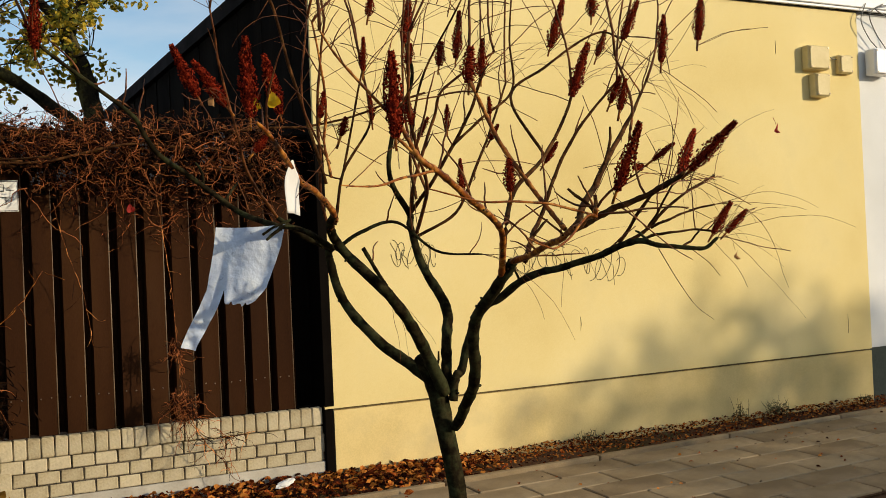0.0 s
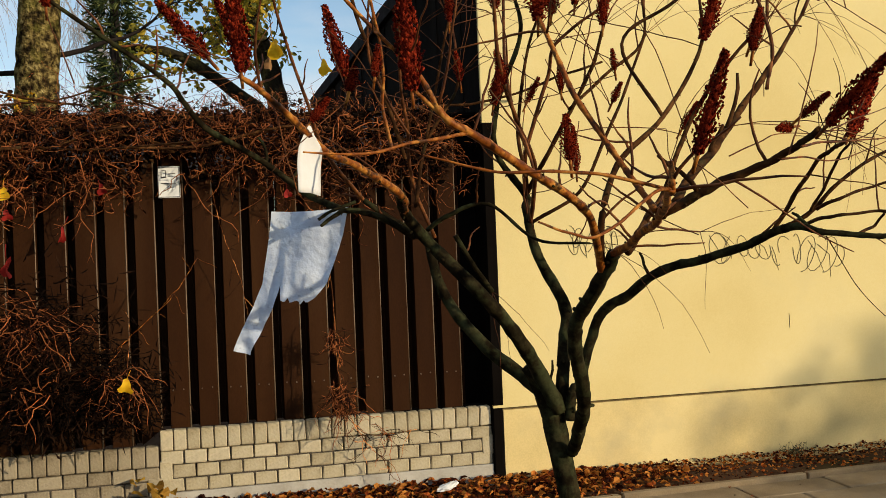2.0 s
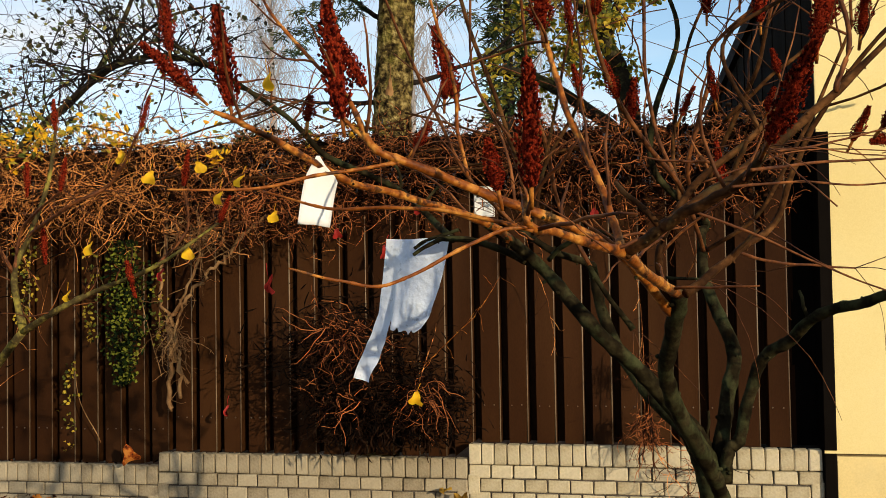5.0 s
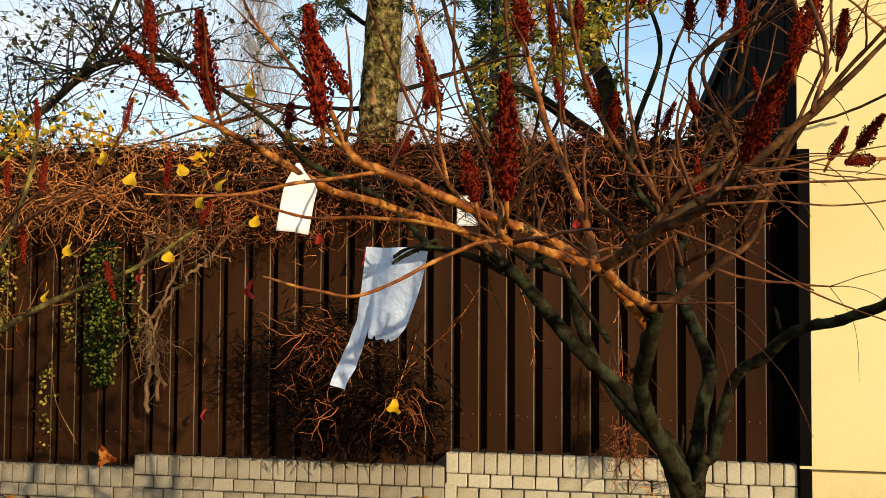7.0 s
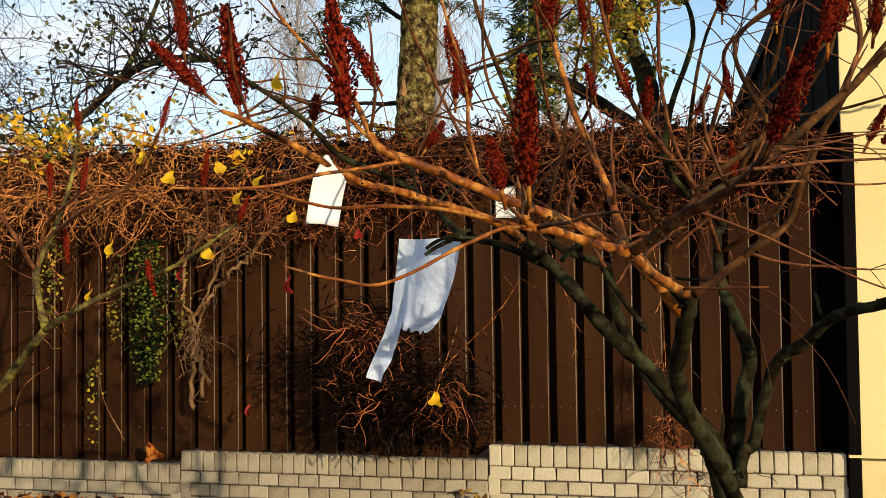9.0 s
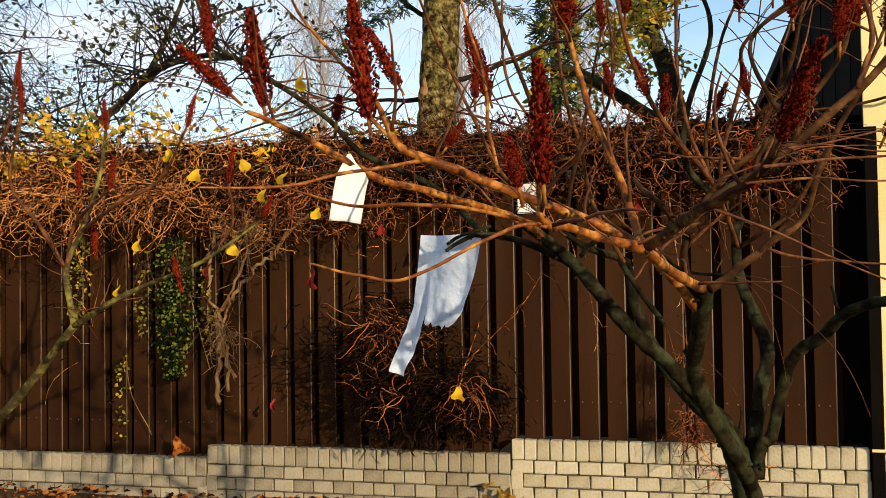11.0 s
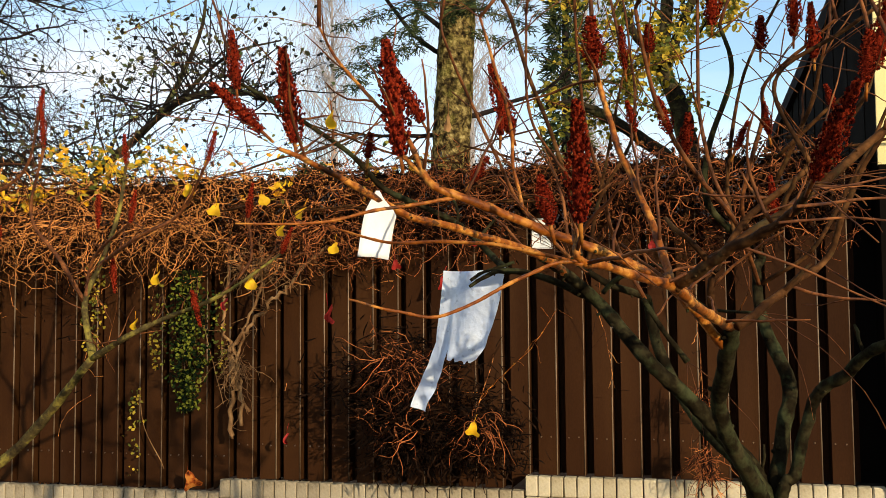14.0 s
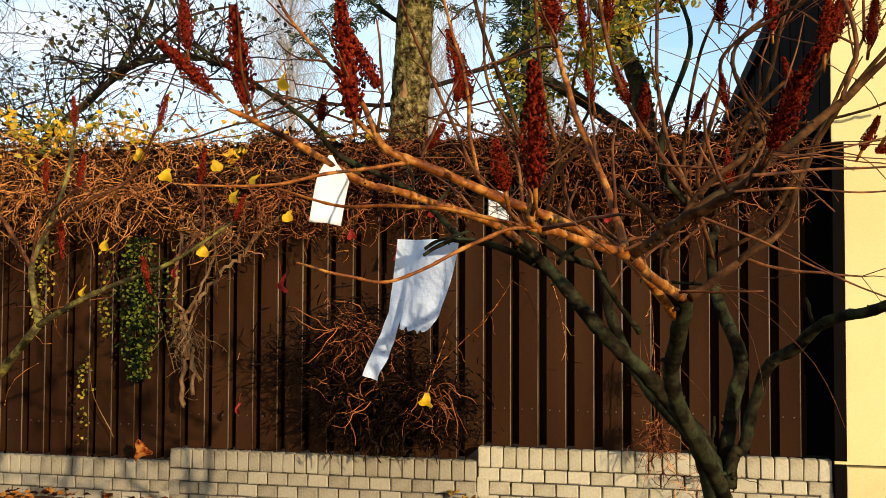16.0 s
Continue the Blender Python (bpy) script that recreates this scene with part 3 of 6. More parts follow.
# ---- main sumac ----
SUMAC_LIMBS = {
    "limb_a": ("bark", [(-0.818, -3.323, 0.904, 0.0371), (-0.887, -3.361, 1.022, 0.0335), (-0.972, -3.427, 1.134, 0.0299), (-1.078, -3.492, 1.243, 0.0275), (-1.191, -3.438, 1.374, 0.0248), (-1.261, -3.512, 1.444, 0.0211), (-1.294, -3.636, 1.478, 0.0175)]),
    "shoot_a": ("young", [(-1.261, -3.512, 1.444, 0.0211), (-1.294, -3.636, 1.478, 0.0175), (-1.414, -3.841, 1.522, 0.015), (-1.5, -3.959, 1.545, 0.0138), (-1.561, -4.049, 1.586, 0.0125), (-1.626, -4.141, 1.628, 0.01), (-1.67, -4.191, 1.65, 0.0075)]),
    "limb_bag": ("bark", [(-1.214, -3.399, 1.388, 0.0161), (-1.321, -3.47, 1.439, 0.0136), (-1.4, -3.524, 1.453, 0.0111), (-1.433, -3.556, 1.442, 0.0086), (-1.473, -3.577, 1.416, 0.0062)]),
    "limb_long": ("bark", [(-1.4, -3.49, 1.452, 0.0148), (-1.474, -3.341, 1.503, 0.0134), (-1.564, -3.288, 1.582, 0.0133), (-1.628, -3.33, 1.62, 0.0121), (-1.724, -3.416, 1.667, 0.0121), (-1.772, -3.454, 1.723, 0.0108), (-1.815, -3.503, 1.77, 0.0096), (-1.985, -3.546, 1.887, 0.0083), (-2.059, -3.591, 1.933, 0.0059)]),
    "limb_b": ("bark", [(-0.809, -3.296, 0.906, 0.0346), (-0.888, -3.23, 0.992, 0.0321), (-0.974, -3.161, 1.074, 0.0295), (-1.063, -3.075, 1.216, 0.0257), (-1.102, -3.059, 1.366, 0.022), (-1.11, -3.087, 1.394, 0.0172), (-1.206, -3.13, 1.432, 0.0147), (-1.3, -3.131, 1.499, 0.0122)]),
    "limb_front": ("bark", [(-0.789, -3.333, 0.789, 0.0272), (-0.81, -3.451, 0.876, 0.0286), (-0.853, -3.603, 0.981, 0.0289), (-0.906, -3.701, 1.092, 0.0279), (-0.927, -3.768, 1.174, 0.0267), (-0.91, -3.883, 1.274, 0.0257), (-0.901, -3.935, 1.324, 0.0233)]),
    "shoot_cone": ("young", [(-0.901, -3.935, 1.324, 0.0175), (-0.959, -4.205, 1.363, 0.015), (-0.989, -4.346, 1.39, 0.0145), (-1.062, -4.523, 1.413, 0.0106), (-1.089, -4.592, 1.42, 0.01), (-1.094, -4.6, 1.457, 0.008)]),
    "shoot_thin1": ("young", [(-1.089, -4.592, 1.42, 0.0047), (-1.13, -4.614, 1.411, 0.0047), (-1.186, -4.653, 1.38, 0.0042), (-1.242, -4.678, 1.353, 0.004), (-1.291, -4.703, 1.359, 0.0035), (-1.339, -4.729, 1.373, 0.0026)]),
    "shoot_thin2": ("young", [(-1.086, -4.592, 1.414, 0.0053), (-1.172, -4.588, 1.437, 0.005), (-1.249, -4.582, 1.447, 0.0046), (-1.345, -4.57, 1.45, 0.0039), (-1.441, -4.546, 1.477, 0.0026)]),
    "shoot_orange": ("young", [(-0.91, -3.883, 1.281, 0.0167), (-1.011, -4.073, 1.405, 0.0162), (-1.171, -4.207, 1.479, 0.0149), (-1.309, -4.315, 1.536, 0.0135), (-1.356, -4.329, 1.562, 0.0116), (-1.394, -4.317, 1.635, 0.0077), (-1.445, -4.31, 1.689, 0.0064), (-1.519, -4.298, 1.773, 0.0051), (-1.554, -4.287, 1.832, 0.0038)]),
    "shoot_conea": ("young", [(-1.352, -4.328, 1.559, 0.0077), (-1.381, -4.324, 1.585, 0.007), (-1.404, -4.319, 1.608, 0.0064)]),
    "shoot_thin3": ("young", [(-1.307, -4.315, 1.535, 0.0064), (-1.409, -4.378, 1.515, 0.0054), (-1.506, -4.429, 1.492, 0.0045), (-1.601, -4.495, 1.489, 0.0025)]),
    "limb_g": ("bark", [(-0.987, -4.345, 1.389, 0.0158), (-0.947, -4.326, 1.417, 0.0158), (-0.907, -4.281, 1.449, 0.0158), (-0.818, -4.216, 1.51, 0.0158), (-0.734, -4.153, 1.579, 0.0138), (-0.648, -4.104, 1.655, 0.0125), (-0.579, -4.072, 1.724, 0.0092), (-0.485, -4.012, 1.817, 0.0066)]),
    "shoot_g2": ("bark", [(-0.671, -4.169, 1.632, 0.0079), (-0.647, -4.155, 1.72, 0.0073), (-0.664, -4.148, 1.795, 0.0066), (-0.685, -4.142, 1.852, 0.0053)]),
    "limb_e": ("bark", [(-0.893, -3.988, 1.327, 0.0168), (-0.834, -3.919, 1.371, 0.0149), (-0.783, -3.862, 1.411, 0.0129), (-0.724, -3.81, 1.453, 0.0122), (-0.692, -3.822, 1.542, 0.0111), (-0.656, -3.834, 1.624, 0.01), (-0.602, -3.848, 1.709, 0.0088), (-0.546, -3.863, 1.776, 0.0077), (-0.484, -3.879, 1.843, 0.0065)]),
    "shoot_e1": ("bark", [(-0.796, -3.864, 1.4, 0.0064), (-0.725, -3.782, 1.382, 0.0058), (-0.641, -3.71, 1.375, 0.0051), (-0.557, -3.664, 1.368, 0.0038)]),
    "shoot_s1": ("young", [(-0.992, -4.334, 1.397, 0.0119), (-1.009, -4.278, 1.458, 0.0112), (-1.041, -4.226, 1.541, 0.0105), (-1.076, -4.187, 1.623, 0.0104), (-1.1, -4.159, 1.707, 0.0091), (-1.122, -4.133, 1.781, 0.0078)]),
    "shoot_s2": ("bark", [(-0.819, -3.141, 1.416, 0.0124), (-0.876, -3.374, 1.557, 0.0113), (-0.962, -3.505, 1.662, 0.0107), (-1.018, -3.577, 1.753, 0.0101), (-1.053, -3.645, 1.851, 0.0089), (-1.076, -3.714, 1.99, 0.0076)]),
    "shoot_s3": ("bark", [(-0.819, -3.119, 1.504, 0.0124), (-0.859, -3.259, 1.623, 0.0112), (-0.811, -3.308, 1.798, 0.01), (-0.801, -3.365, 1.89, 0.0088), (-0.715, -3.408, 1.959, 0.0076), (-0.651, -3.455, 2.005, 0.0064)]),
    "shoot_s4": ("bark", [(-1.106, -3.152, 1.388, 0.0111), (-1.176, -3.213, 1.54, 0.0099), (-1.197, -3.276, 1.678, 0.0099), (-1.225, -3.341, 1.795, 0.0087), (-1.234, -3.403, 1.936, 0.0075), (-1.235, -3.466, 2.069, 0.0062)]),
    "shoot_s5": ("bark", [(-1.3, -3.131, 1.499, 0.0098), (-1.411, -3.215, 1.626, 0.0091), (-1.468, -3.29, 1.763, 0.0085), (-1.528, -3.367, 1.92, 0.0073), (-1.562, -3.438, 2.03, 0.0061), (-1.572, -3.443, 2.084, 0.0049)]),
    "shoot_s6": ("young", [(-1.322, -3.702, 1.575, 0.0075), (-1.341, -3.709, 1.671, 0.0075), (-1.342, -3.735, 1.763, 0.0075), (-1.364, -3.769, 1.864, 0.0063), (-1.392, -3.793, 1.975, 0.005)]),
    "shoot_s7": ("bark", [(-0.876, -3.374, 1.557, 0.0088), (-0.931, -3.387, 1.691, 0.0088), (-0.955, -3.395, 1.852, 0.0082), (-0.951, -3.401, 2.082, 0.0075)]),
    "shoot_s8": ("bark", [(-1.231, -3.452, 1.642, 0.0062), (-1.294, -3.492, 1.73, 0.0062), (-1.338, -3.529, 1.829, 0.0062), (-1.332, -3.582, 2.037, 0.005)]),
    "limb_h": ("bark", [(-0.822, -3.142, 1.416, 0.0111), (-0.699, -3.231, 1.5, 0.01), (-0.615, -3.219, 1.642, 0.01), (-0.546, -3.21, 1.771, 0.0088), (-0.463, -3.201, 1.957, 0.0075)]),
    "limb_d": ("bark", [(-0.793, -3.33, 0.878, 0.0248), (-0.784, -3.34, 0.954, 0.0248), (-0.762, -3.340, 0.976, 0.0235), (-0.733, -3.360, 1.094, 0.0225), (-0.707, -3.390, 1.170, 0.0225), (-0.659, -3.440, 1.210, 0.0225), (-0.604, -3.530, 1.274, 0.0200), (-0.536, -3.610, 1.298, 0.0185), (-0.481, -3.730, 1.329, 0.0175), (-0.440, -3.868, 1.370, 0.0155), (-0.414, -3.944, 1.355, 0.0120), (-0.350, -3.985, 1.345, 0.0105), (-0.298, -4.011, 1.341, 0.0095), (-0.265, -4.030, 1.369, 0.0075)]),
    "limb_d2": ("bark", [(-0.412, -3.769, 1.361, 0.0122), (-0.35, -3.811, 1.403, 0.0108), (-0.316, -3.85, 1.455, 0.0093), (-0.244, -3.874, 1.511, 0.008), (-0.104, -3.85, 1.567, 0.0068)]),
    "limb_c2": ("bark", [(-0.91, -3.883, 1.274, 0.0167), (-0.937, -3.961, 1.394, 0.0142), (-0.876, -3.915, 1.515, 0.0129), (-0.755, -3.891, 1.619, 0.0104), (-0.662, -3.86, 1.735, 0.0091), (-0.64, -3.867, 1.794, 0.0078)]),
    "limb_c5": ("bark", [(-0.755, -3.891, 1.619, 0.0091), (-0.809, -3.809, 1.794, 0.0077), (-0.679, -3.791, 1.89, 0.0078), (-0.495, -3.795, 2.001, 0.0065), (-0.414, -3.827, 1.981, 0.0052)]),
    "limb_m": ("bark", [(-0.804, -3.312, 0.917, 0.0322), (-0.784, -3.281, 1.047, 0.0285), (-0.762, -3.248, 1.179, 0.0286), (-0.813, -3.188, 1.32, 0.0236), (-0.825, -3.129, 1.452, 0.0198), (-0.817, -3.106, 1.503, 0.0186), (-0.935, -3.223, 1.614, 0.0137), (-0.938, -3.255, 1.746, 0.0125), (-0.876, -3.297, 1.933, 0.01), (-0.902, -3.313, 2.052, 0.0075)]),
    "limb_m2": ("bark", [(-0.817, -3.106, 1.503, 0.0149), (-0.809, -3.263, 1.591, 0.0125), (-0.757, -3.339, 1.714, 0.0113), (-0.704, -3.378, 1.829, 0.0101), (-0.679, -3.409, 1.934, 0.0076)]),
    "limb_m3": ("bark", [(-0.88, -3.301, 1.541, 0.01), (-0.892, -3.294, 1.684, 0.01), (-0.846, -3.307, 1.932, 0.0075), (-0.738, -3.342, 2.141, 0.0063), (-0.682, -3.366, 2.252, 0.005)]),
    "limb_m4": ("bark", [(-0.782, -3.39, 1.709, 0.0088), (-0.69, -3.42, 1.794, 0.0089), (-0.589, -3.454, 1.886, 0.0076), (-0.59, -3.452, 2.048, 0.0064), (-0.577, -3.463, 2.235, 0.0051)]),
    "limb_n": ("bark", [(-1.097, -3.357, 1.386, 0.0112), (-1.049, -3.35, 1.307, 0.0099), (-0.996, -3.332, 1.234, 0.0124)]),
    "limb_n2": ("bark", [(-1.185, -3.416, 1.402, 0.0099), (-1.138, -3.464, 1.437, 0.0094), (-1.049, -3.515, 1.458, 0.0075), (-0.953, -3.584, 1.366, 0.0063), (-0.851, -3.678, 1.351, 0.0045)]),
    "limb_n3": ("bark", [(-1.219, -3.441, 1.458, 0.0099), (-1.188, -3.447, 1.615, 0.0087), (-1.119, -3.467, 1.728, 0.0075), (-1.1, -3.473, 1.78, 0.0063)]),
    "limb_n4": ("bark", [(-1.239, -3.434, 1.582, 0.0099), (-1.295, -3.441, 1.772, 0.0099), (-1.354, -3.463, 1.94, 0.0099), (-1.395, -3.479, 2.086, 0.0086), (-1.448, -3.504, 2.161, 0.0074)]),
    "limb_n5": ("bark", [(-1.188, -3.447, 1.615, 0.0075), (-1.139, -3.461, 1.843, 0.0063), (-1.119, -3.467, 1.931, 0.005)]),
    "limb_r": ("bark", [(-0.982, -4.343, 1.393, 0.0171), (-0.941, -4.377, 1.418, 0.0159), (-0.908, -4.409, 1.44, 0.0146), (-0.87, -4.444, 1.456, 0.0134), (-0.837, -4.478, 1.476, 0.0121), (-0.822, -4.511, 1.492, 0.0108), (-0.816, -4.545, 1.507, 0.0095)]),
    "shoot_r_thin1": ("bark", [(-0.83, -4.519, 1.483, 0.0047), (-0.745, -4.437, 1.498, 0.0038), (-0.619, -4.361, 1.509, 0.0029), (-0.468, -4.29, 1.524, 0.002)]),
    "shoot_r_thin2": ("bark", [(-0.851, -4.494, 1.466, 0.0038), (-0.767, -4.424, 1.476, 0.0032), (-0.667, -4.356, 1.475, 0.0027), (-0.569, -4.292, 1.492, 0.0021), (-0.438, -4.234, 1.53, 0.0016)]),
    "shoot_r_thin3": ("bark", [(-0.893, -4.418, 1.441, 0.004), (-0.82, -4.381, 1.414, 0.0035), (-0.735, -4.345, 1.374, 0.0029), (-0.657, -4.311, 1.341, 0.0024), (-0.575, -4.279, 1.313, 0.0019)]),
    "shoot_r_thin4": ("bark", [(-0.817, -4.545, 1.5, 0.003), (-0.743, -4.477, 1.516, 0.0026), (-0.659, -4.413, 1.54, 0.0022), (-0.563, -4.352, 1.563, 0.0016), (-0.464, -4.292, 1.591, 0.0012)]),
    "shoot_r_thin5": ("bark", [(-0.838, -4.494, 1.474, 0.003), (-0.816, -4.49, 1.523, 0.0026), (-0.793, -4.487, 1.588, 0.0022), (-0.774, -4.483, 1.647, 0.0018), (-0.765, -4.479, 1.688, 0.0013)]),
    "shoot_r_thin6": ("bark", [(-0.879, -4.383, 1.484, 0.0027), (-0.804, -4.356, 1.51, 0.0023), (-0.746, -4.328, 1.527, 0.0019), (-0.641, -4.305, 1.526, 0.0016), (-0.552, -4.282, 1.515, 0.0012)]),
    "shoot_d_a": ("bark", [(-0.419, -3.768, 1.366, 0.0116), (-0.403, -3.838, 1.448, 0.0107), (-0.389, -3.909, 1.517, 0.0097), (-0.395, -3.978, 1.536, 0.0087), (-0.407, -4.047, 1.548, 0.0079)]),
    "shoot_d_b": ("bark", [(-0.35, -3.834, 1.41, 0.0084), (-0.307, -3.878, 1.434, 0.0074), (-0.195, -3.841, 1.46, 0.0065), (-0.133, -3.879, 1.475, 0.0054)]),
    "shoot_d_c": ("bark", [(-0.386, -3.795, 1.367, 0.009), (-0.351, -3.851, 1.386, 0.0083), (-0.333, -3.906, 1.391, 0.0074), (-0.217, -3.881, 1.398, 0.0069), (-0.163, -3.932, 1.388, 0.0061)]),
    "shoot_d_d": ("bark", [(-0.286, -3.902, 1.35, 0.0071), (-0.208, -3.848, 1.365, 0.0067), (-0.2, -3.876, 1.393, 0.0061)]),
    "shoot_d_e": ("bark", [(-0.363, -3.832, 1.406, 0.0077), (-0.366, -3.897, 1.46, 0.007), (-0.374, -3.961, 1.517, 0.0063), (-0.388, -4.026, 1.544, 0.0055)]),
    "shoot_d_thin1": ("bark", [(-0.383, -3.945, 1.539, 0.0029), (-0.43, -3.978, 1.612, 0.0024), (-0.481, -4.013, 1.65, 0.0018), (-0.523, -4.048, 1.666, 0.0013)]),
    "shoot_d_thin2": ("bark", [(-0.393, -3.978, 1.54, 0.0029), (-0.395, -4.005, 1.617, 0.0024), (-0.414, -4.032, 1.682, 0.0018), (-0.444, -4.057, 1.716, 0.0013)]),
    "shoot_d_thin3": ("bark", [(-0.365, -3.831, 1.491, 0.0034), (-0.307, -3.878, 1.472, 0.0027), (-0.195, -3.841, 1.461, 0.0022), (-0.145, -3.878, 1.428, 0.0015)]),
    "shoot_d_thin4": ("bark", [(-0.098, -3.61, 1.543, 0.0029), (-0.117, -3.684, 1.619, 0.0024), (-0.126, -3.758, 1.678, 0.0019), (-0.125, -3.834, 1.719, 0.0013)]),
    "shoot_d_thin5": ("bark", [(-0.335, -3.848, 1.345, 0.0028), (-0.32, -3.877, 1.288, 0.0024), (-0.302, -3.908, 1.228, 0.0021), (-0.202, -3.853, 1.162, 0.0017), (-0.158, -3.879, 1.119, 0.0013)]),
    "shoot_d_thin6": ("bark", [(-0.252, -3.885, 1.348, 0.0029), (-0.183, -3.84, 1.328, 0.0024), (-0.148, -3.858, 1.294, 0.0019), (-0.11, -3.861, 1.253, 0.0014)]),
    "shoot_d_thin7": ("bark", [(-0.396, -4.025, 1.544, 0.0029), (-0.346, -4.023, 1.559, 0.0024), (-0.237, -3.945, 1.6, 0.0019), (-0.167, -3.94, 1.643, 0.0014)]),
}
CROWN = ("limb_m2", "limb_m3", "limb_m4", "limb_n3", "limb_n4", "limb_n5", "limb_c5", "limb_h", "limb_c2", "limb_g", "limb_r", "limb_e", "limb_d2")
CONE_MESHES = []


def cone_mesh(rng):
    """A sumac fruit head: a tapering spike packed with fuzzy drupe clumps, one metre long."""
    t = Tubes()
    t.add([(0, 0, 0), (0, 0, 0.3), (0, 0, 0.97)], [0.3, 0.6, 0.2], 8)
    lump = [rng.uniform(0.78, 1.18) for _ in range(12)]
    for i in range(520):
        u = (i + rng.random()) / 520
        prof = (0.45 + 0.55 * math.sin(min(1, u * 2.4) * math.pi / 2)) * (1 - max(0, u - 0.4) / 0.6 * 0.72)
        a = i * 2.399963 + rng.uniform(-0.6, 0.6)
        prof *= lump[int(u * 5.99) * 2 + (math.sin(a) > 0)]
        r = prof * rng.uniform(0.66, 1.10)
        c = Vector((r * math.cos(a), r * math.sin(a), u))
        s = rng.uniform(0.13, 0.25)
        b = len(t.v)
        out = Vector((math.cos(a), math.sin(a), 0.0))
        side = Vector((-math.sin(a), math.cos(a), 0.0))
        sz = s * rng.uniform(0.07, 0.11)
        t.v += [c - out * s * 0.7, c + side * s * 0.75, c + Vector((0, 0, sz)), c - side * s * 0.75, c - Vector((0, 0, sz)), c + out * s * rng.uniform(0.5, 0.9) + Vector((0, 0, sz * 0.5))]
        for q in ((1, 2), (2, 3), (3, 4), (4, 1)):
            t.f.append((b + q[0], b + q[1], b + 5))
            t.f.append((b + q[1], b + q[0], b))
    me = bpy.data.meshes.new("fruit_cone")
    me.from_pydata(t.v, [], t.f)
    me.shade_smooth()
    me.materials.append(M_CONE)
    return me


for k in range(5):
    CONE_MESHES.append(cone_mesh(random.Random(60 + k)))


def cone_on(parent, base, tip, width, rng):
    base, tip = Vector(base), Vector(tip)
    ob = new("fruit_cone", rng.choice(CONE_MESHES))
    ob.parent = parent
    d = tip - base
    q = d.to_track_quat("Z", "Y")
    ob.matrix_local = Matrix.LocRotScale(base, q @ Euler((0, 0, rng.uniform(0, 6.28))).to_quaternion(), (width * 0.72, width * 0.72, d.length))
    return ob


def leaf_shape(kind, size, rng):
    """A single remaining leaf, lobed and curled."""
    t = Tubes()
    n = 14
    c = len(t.v)
    t.v.append(Vector((0, 0, -size * 0.5)))
    for i in range(n):
        a = 2 * math.pi * i / n
        r = size * (0.45 + 0.12 * math.cos(3 * a) + rng.uniform(-0.05, 0.05)) * (1.0 if kind == "lobed" else 0.9)
        w = 1.0 if kind == "lobed" else 0.42
        t.v.append(Vector((r * math.sin(a) * w, size * 0.22 * math.cos(2 * a) + rng.uniform(-0.05, 0.05) * size, -size * 0.5 + r * math.cos(a) * 1.05)))
    for i in range(n):
        t.f.append((c, c + 1 + i, c + 1 + (i + 1) % n))
    t.add([(0, 0, 0), (0.01 * size, 0, size * 0.3), (0.1 * size, 0, size * 0.7)], [size * 0.02] * 3, 4)
    return t


